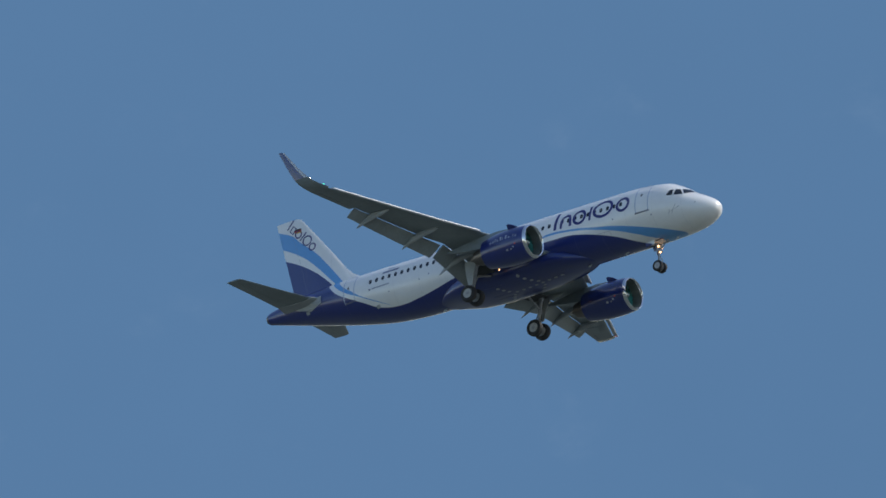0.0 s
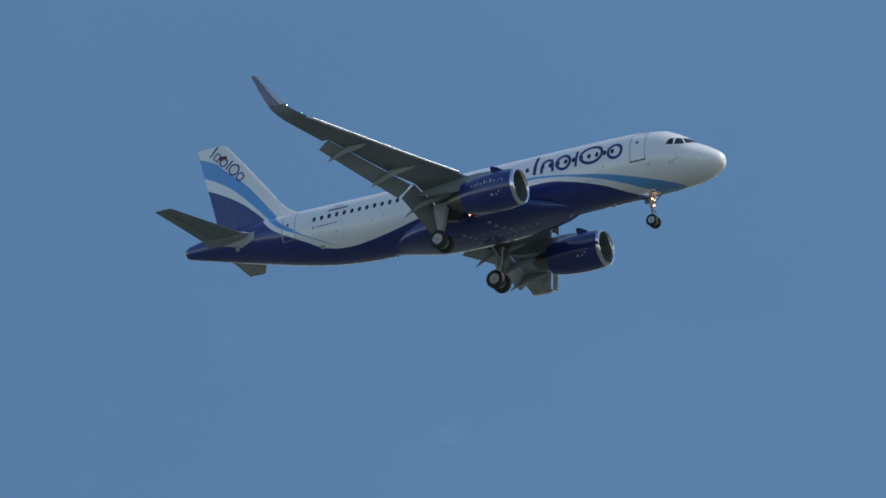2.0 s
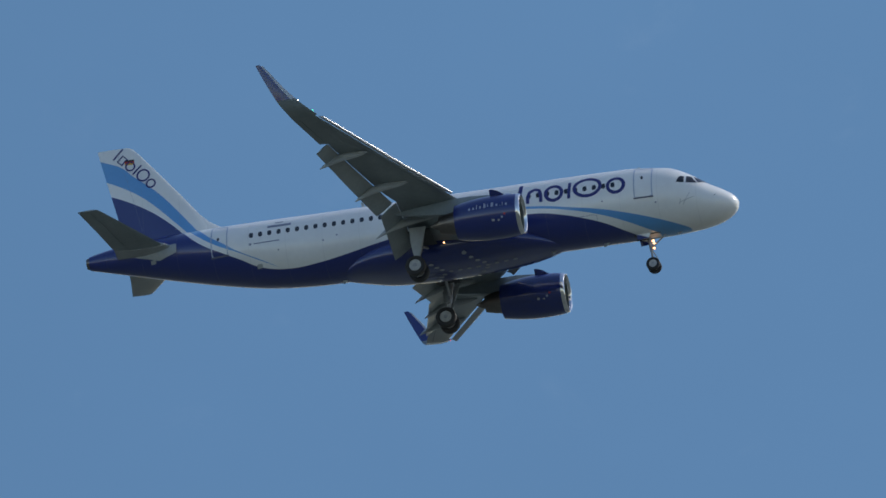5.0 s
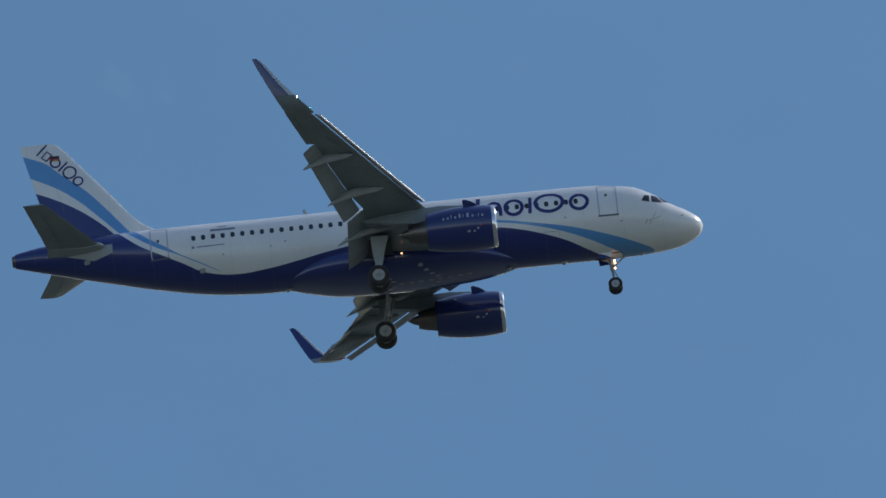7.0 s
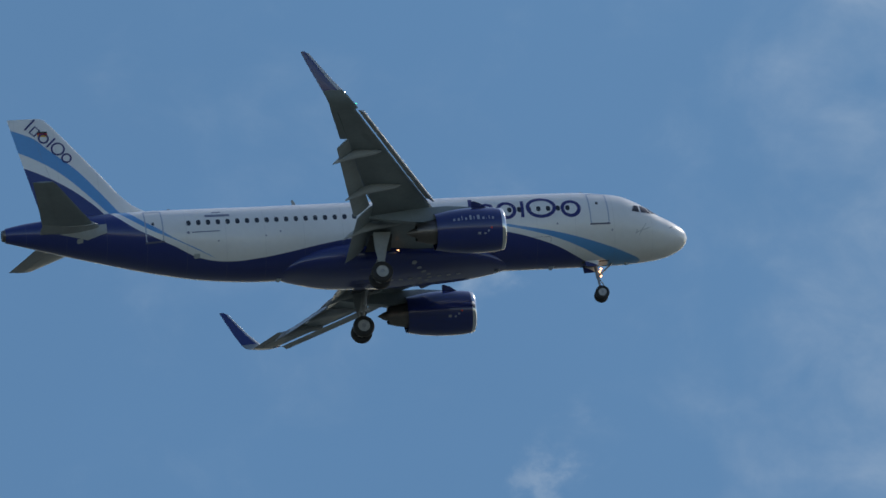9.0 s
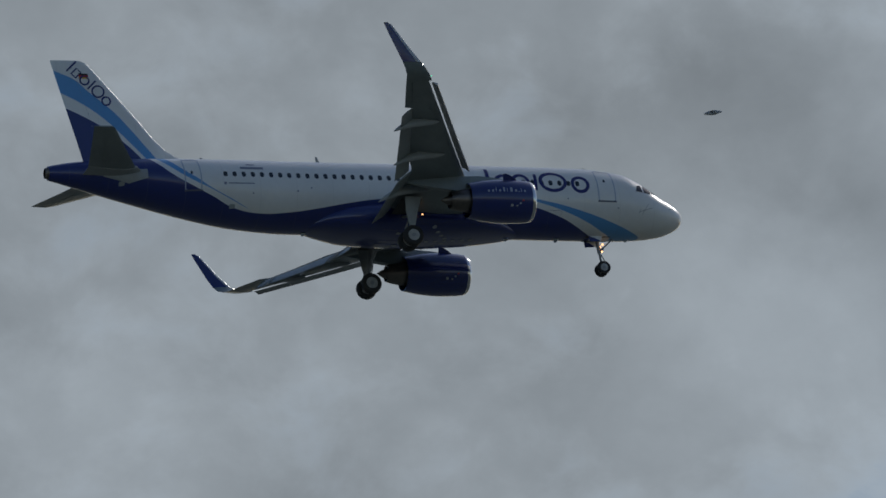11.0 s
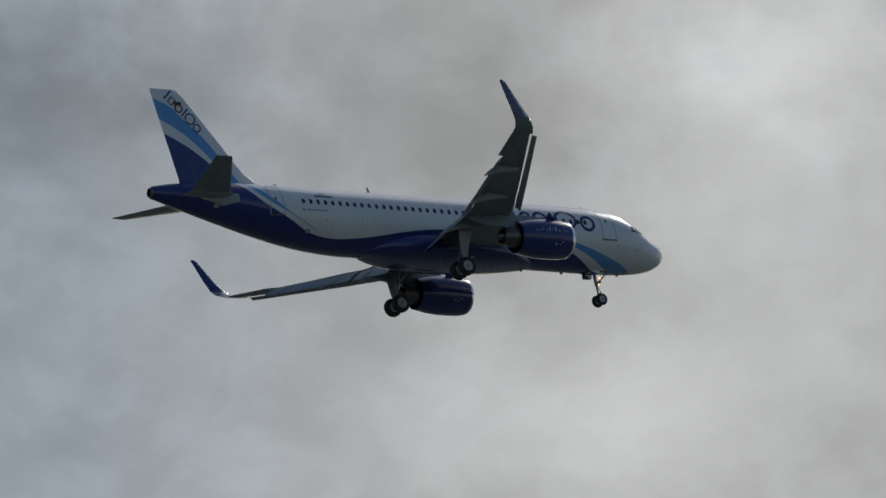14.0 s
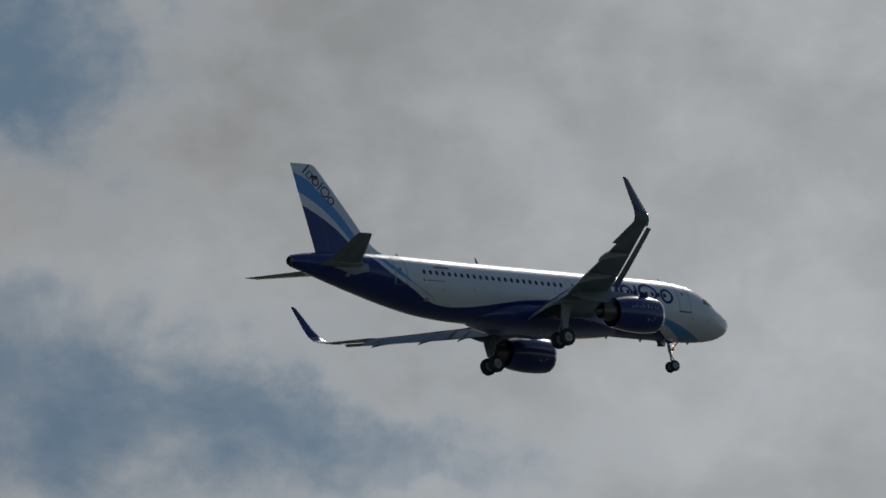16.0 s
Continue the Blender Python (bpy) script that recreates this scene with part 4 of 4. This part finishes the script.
# ---- small fliers that cross the view ----
def flier(name, label, category, length, span, sweep, material, forked):
    """A body with two swept wings; x forward."""
    top = tagged(new(name), label, category)
    rings = [[(length * u, length * r * math.cos(2 * math.pi * k / 10), length * r * math.sin(2 * math.pi * k / 10)) for k in range(10)]
             for u, r in ((0.5, 0.01), (0.44, 0.05), (0.34, 0.075), (0.15, 0.125), (-0.1, 0.115), (-0.3, 0.06), (-0.42, 0.02))]
    part("body", loft(rings), material, top)
    for s in (-1, 1):
        secs = []
        for v, back, chord in ((0.05, 0.0, 0.40), (0.35, 0.05, 0.36), (0.6, 0.35, 0.27), (0.85, 0.8, 0.15), (1.0, 1.1, 0.02)):
            x = length * (0.22 - back * sweep)
            z = span * 0.5 * v * 0.14
            secs.append(foil((x, s * v * span / 2, z), (x - chord * length, s * v * span / 2, z), 0.06))
        part("bird_wing" if forked else "insect_wing", loft(secs), material, top)
    if forked:
        for s in (-1, 1):
            part("tail_feather", slab([(-0.35 * length, 0, 0), (-0.35 * length, s * 0.05 * length, 0), (-0.85 * length, s * 0.16 * length, 0), (-0.7 * length, s * 0.06 * length, 0)], 0.004, (0, 0, 1)), material, top)
    return top


swallow = flier("swallow", "small dark swallow with swept wings and forked tail", "bird", 0.235, 0.30, 0.95, M_FEATHER, True)
insect = flier("flying_insect", "tiny dark insect flying close to the camera", "insect", 0.009, 0.007, 0.1, M_INSECT, False)
insect_b = flier("flying_insect", "tiny dark blurred insect flying past", "insect", 0.012, 0.007, 0.1, M_INSECT, False)


# ---- what moves ----
def motions():
    rows = [
        (0, -415.144, 625.842, 214.617, -6.020, -5.142, -0.268),
        (0.5, -385.923, 623.652, 214.470, -5.696, -5.126, -0.139),
        (1, -356.729, 621.535, 214.264, -5.371, -5.110, -0.010),
        (1.5, -327.556, 619.419, 213.939, -4.751, -4.904, -0.116),
        (2, -298.411, 617.377, 213.554, -4.131, -4.696, -0.219),
        (2.5, -269.301, 615.437, 213.227, -5.111, -4.862, -0.231),
        (3, -240.218, 613.572, 212.841, -6.090, -5.028, -0.240),
        (3.5, -211.158, 611.805, 212.360, -6.148, -5.079, -0.171),
        (4, -182.122, 610.128, 211.796, -5.590, -5.054, -0.051),
        (4.5, -153.113, 608.524, 211.173, -5.033, -5.031, 0.069),
        (5, -124.131, 606.994, 210.491, -4.476, -5.008, 0.190),
        (5.5, -95.175, 605.535, 209.756, -4.303, -5.003, 0.301),
        (6, -66.247, 604.145, 208.968, -4.706, -5.021, 0.398),
        (6.5, -37.345, 602.829, 208.121, -5.109, -5.038, 0.496),
        (7, -8.467, 601.507, 207.189, -5.181, -4.973, 0.339),
        (7.5, 20.385, 600.259, 206.198, -5.254, -4.907, 0.182),
        (8, 49.210, 599.088, 205.143, -5.056, -4.830, 0.037),
        (8.5, 78.009, 597.991, 204.030, -4.859, -4.751, -0.107),
        (9, 106.781, 596.972, 202.860, -4.828, -4.684, -0.237),
        (9.5, 135.526, 596.027, 201.632, -4.797, -4.617, -0.367),
        (10, 164.245, 595.155, 200.344, -4.767, -4.549, -0.496),
        (10.5, 192.937, 594.357, 198.997, -4.736, -4.481, -0.626),
        (10.8, 210.139, 593.914, 198.160, -4.718, -4.441, -0.704),
        (11, 221.602, 593.677, 197.607, -4.712, -4.466, -0.615),
        (11.5, 250.239, 593.137, 196.182, -4.699, -4.528, -0.394),
        (12, 278.849, 592.670, 194.698, -4.686, -4.590, -0.174),
        (12.5, 307.428, 592.313, 193.216, -4.842, -4.849, 0.166),
        (13, 335.979, 592.031, 191.675, -5.001, -5.106, 0.506),
        (13.5, 364.513, 591.736, 189.961, -5.257, -5.002, 0.569),
        (14, 393.022, 591.514, 188.188, -5.513, -4.898, 0.632),
        (14.5, 421.503, 591.231, 186.380, -5.076, -4.871, 0.266),
        (15, 449.956, 591.023, 184.512, -4.640, -4.841, -0.100),
        (15.5, 478.383, 590.901, 182.587, -4.421, -4.818, -0.422),
        (16, 506.783, 590.854, 180.602, -4.203, -4.794, -0.744),
    ]
    walk(plane, [(t, pose(x, y, z, rx, ry, rz)) for t, x, y, z, rx, ry, rz in rows])
    rows = [(0.00, 35.472, 56.230, 4.000, 33, 17.5, -169.5), (11.50, 37.443, 59.354, 4.000, 33, 17.5, -169.5), (12.45, 39.414, 62.478, 24.572, 33, 17.5, -169.5), (12.70, 32.066, 61.115, 22.210, 33, 17.5, -169.5), (12.80, 29.127, 60.571, 21.266, 33, 17.5, -169.5), (13.05, 21.779, 59.209, 18.904, 33, 17.5, -169.5), (14.00, 22.868, 62.169, 4.000, 33, 17.5, -169.5), (16.00, 23.957, 65.130, 4.000, 33, 17.5, -169.5)]
    walk(swallow, [(t, pose(x, y, z, rx, ry, rz)) for t, x, y, z, rx, ry, rz in rows])
    rows = [(0.00, -2.604, 8.022, 0.400, 0, -7.3, 24.6), (4.10, -2.748, 8.468, 0.400, 0, -7.3, 24.6), (5.05, -2.893, 8.914, 4.642, 0, -7.3, 24.6), (5.30, -2.061, 9.295, 4.760, 0, -7.3, 24.6), (5.50, -1.396, 9.599, 4.853, 0, -7.3, 24.6), (5.75, -0.564, 9.980, 4.971, 0, -7.3, 24.6), (6.70, -0.592, 10.479, 0.400, 0, -7.3, 24.6), (16.00, -0.620, 10.978, 0.400, 0, -7.3, 24.6)]
    walk(insect, [(t, pose(x, y, z, rx, ry, rz)) for t, x, y, z, rx, ry, rz in rows])
    rows = [(0.00, 2.860, 5.324, 0.400, 0, 7.8, 158.4), (9.80, 3.019, 5.620, 0.400, 0, 7.8, 158.4), (10.75, 3.178, 5.916, 3.944, 0, 7.8, 158.4), (11.00, 2.352, 6.242, 3.822, 0, 7.8, 158.4), (11.10, 2.021, 6.373, 3.773, 0, 7.8, 158.4), (11.35, 1.196, 6.700, 3.651, 0, 7.8, 158.4), (12.30, 1.255, 7.035, 0.400, 0, 7.8, 158.4), (16.00, 1.315, 7.370, 0.400, 0, 7.8, 158.4)]
    walk(insect_b, [(t, pose(x, y, z, rx, ry, rz)) for t, x, y, z, rx, ry, rz in rows])


motions()
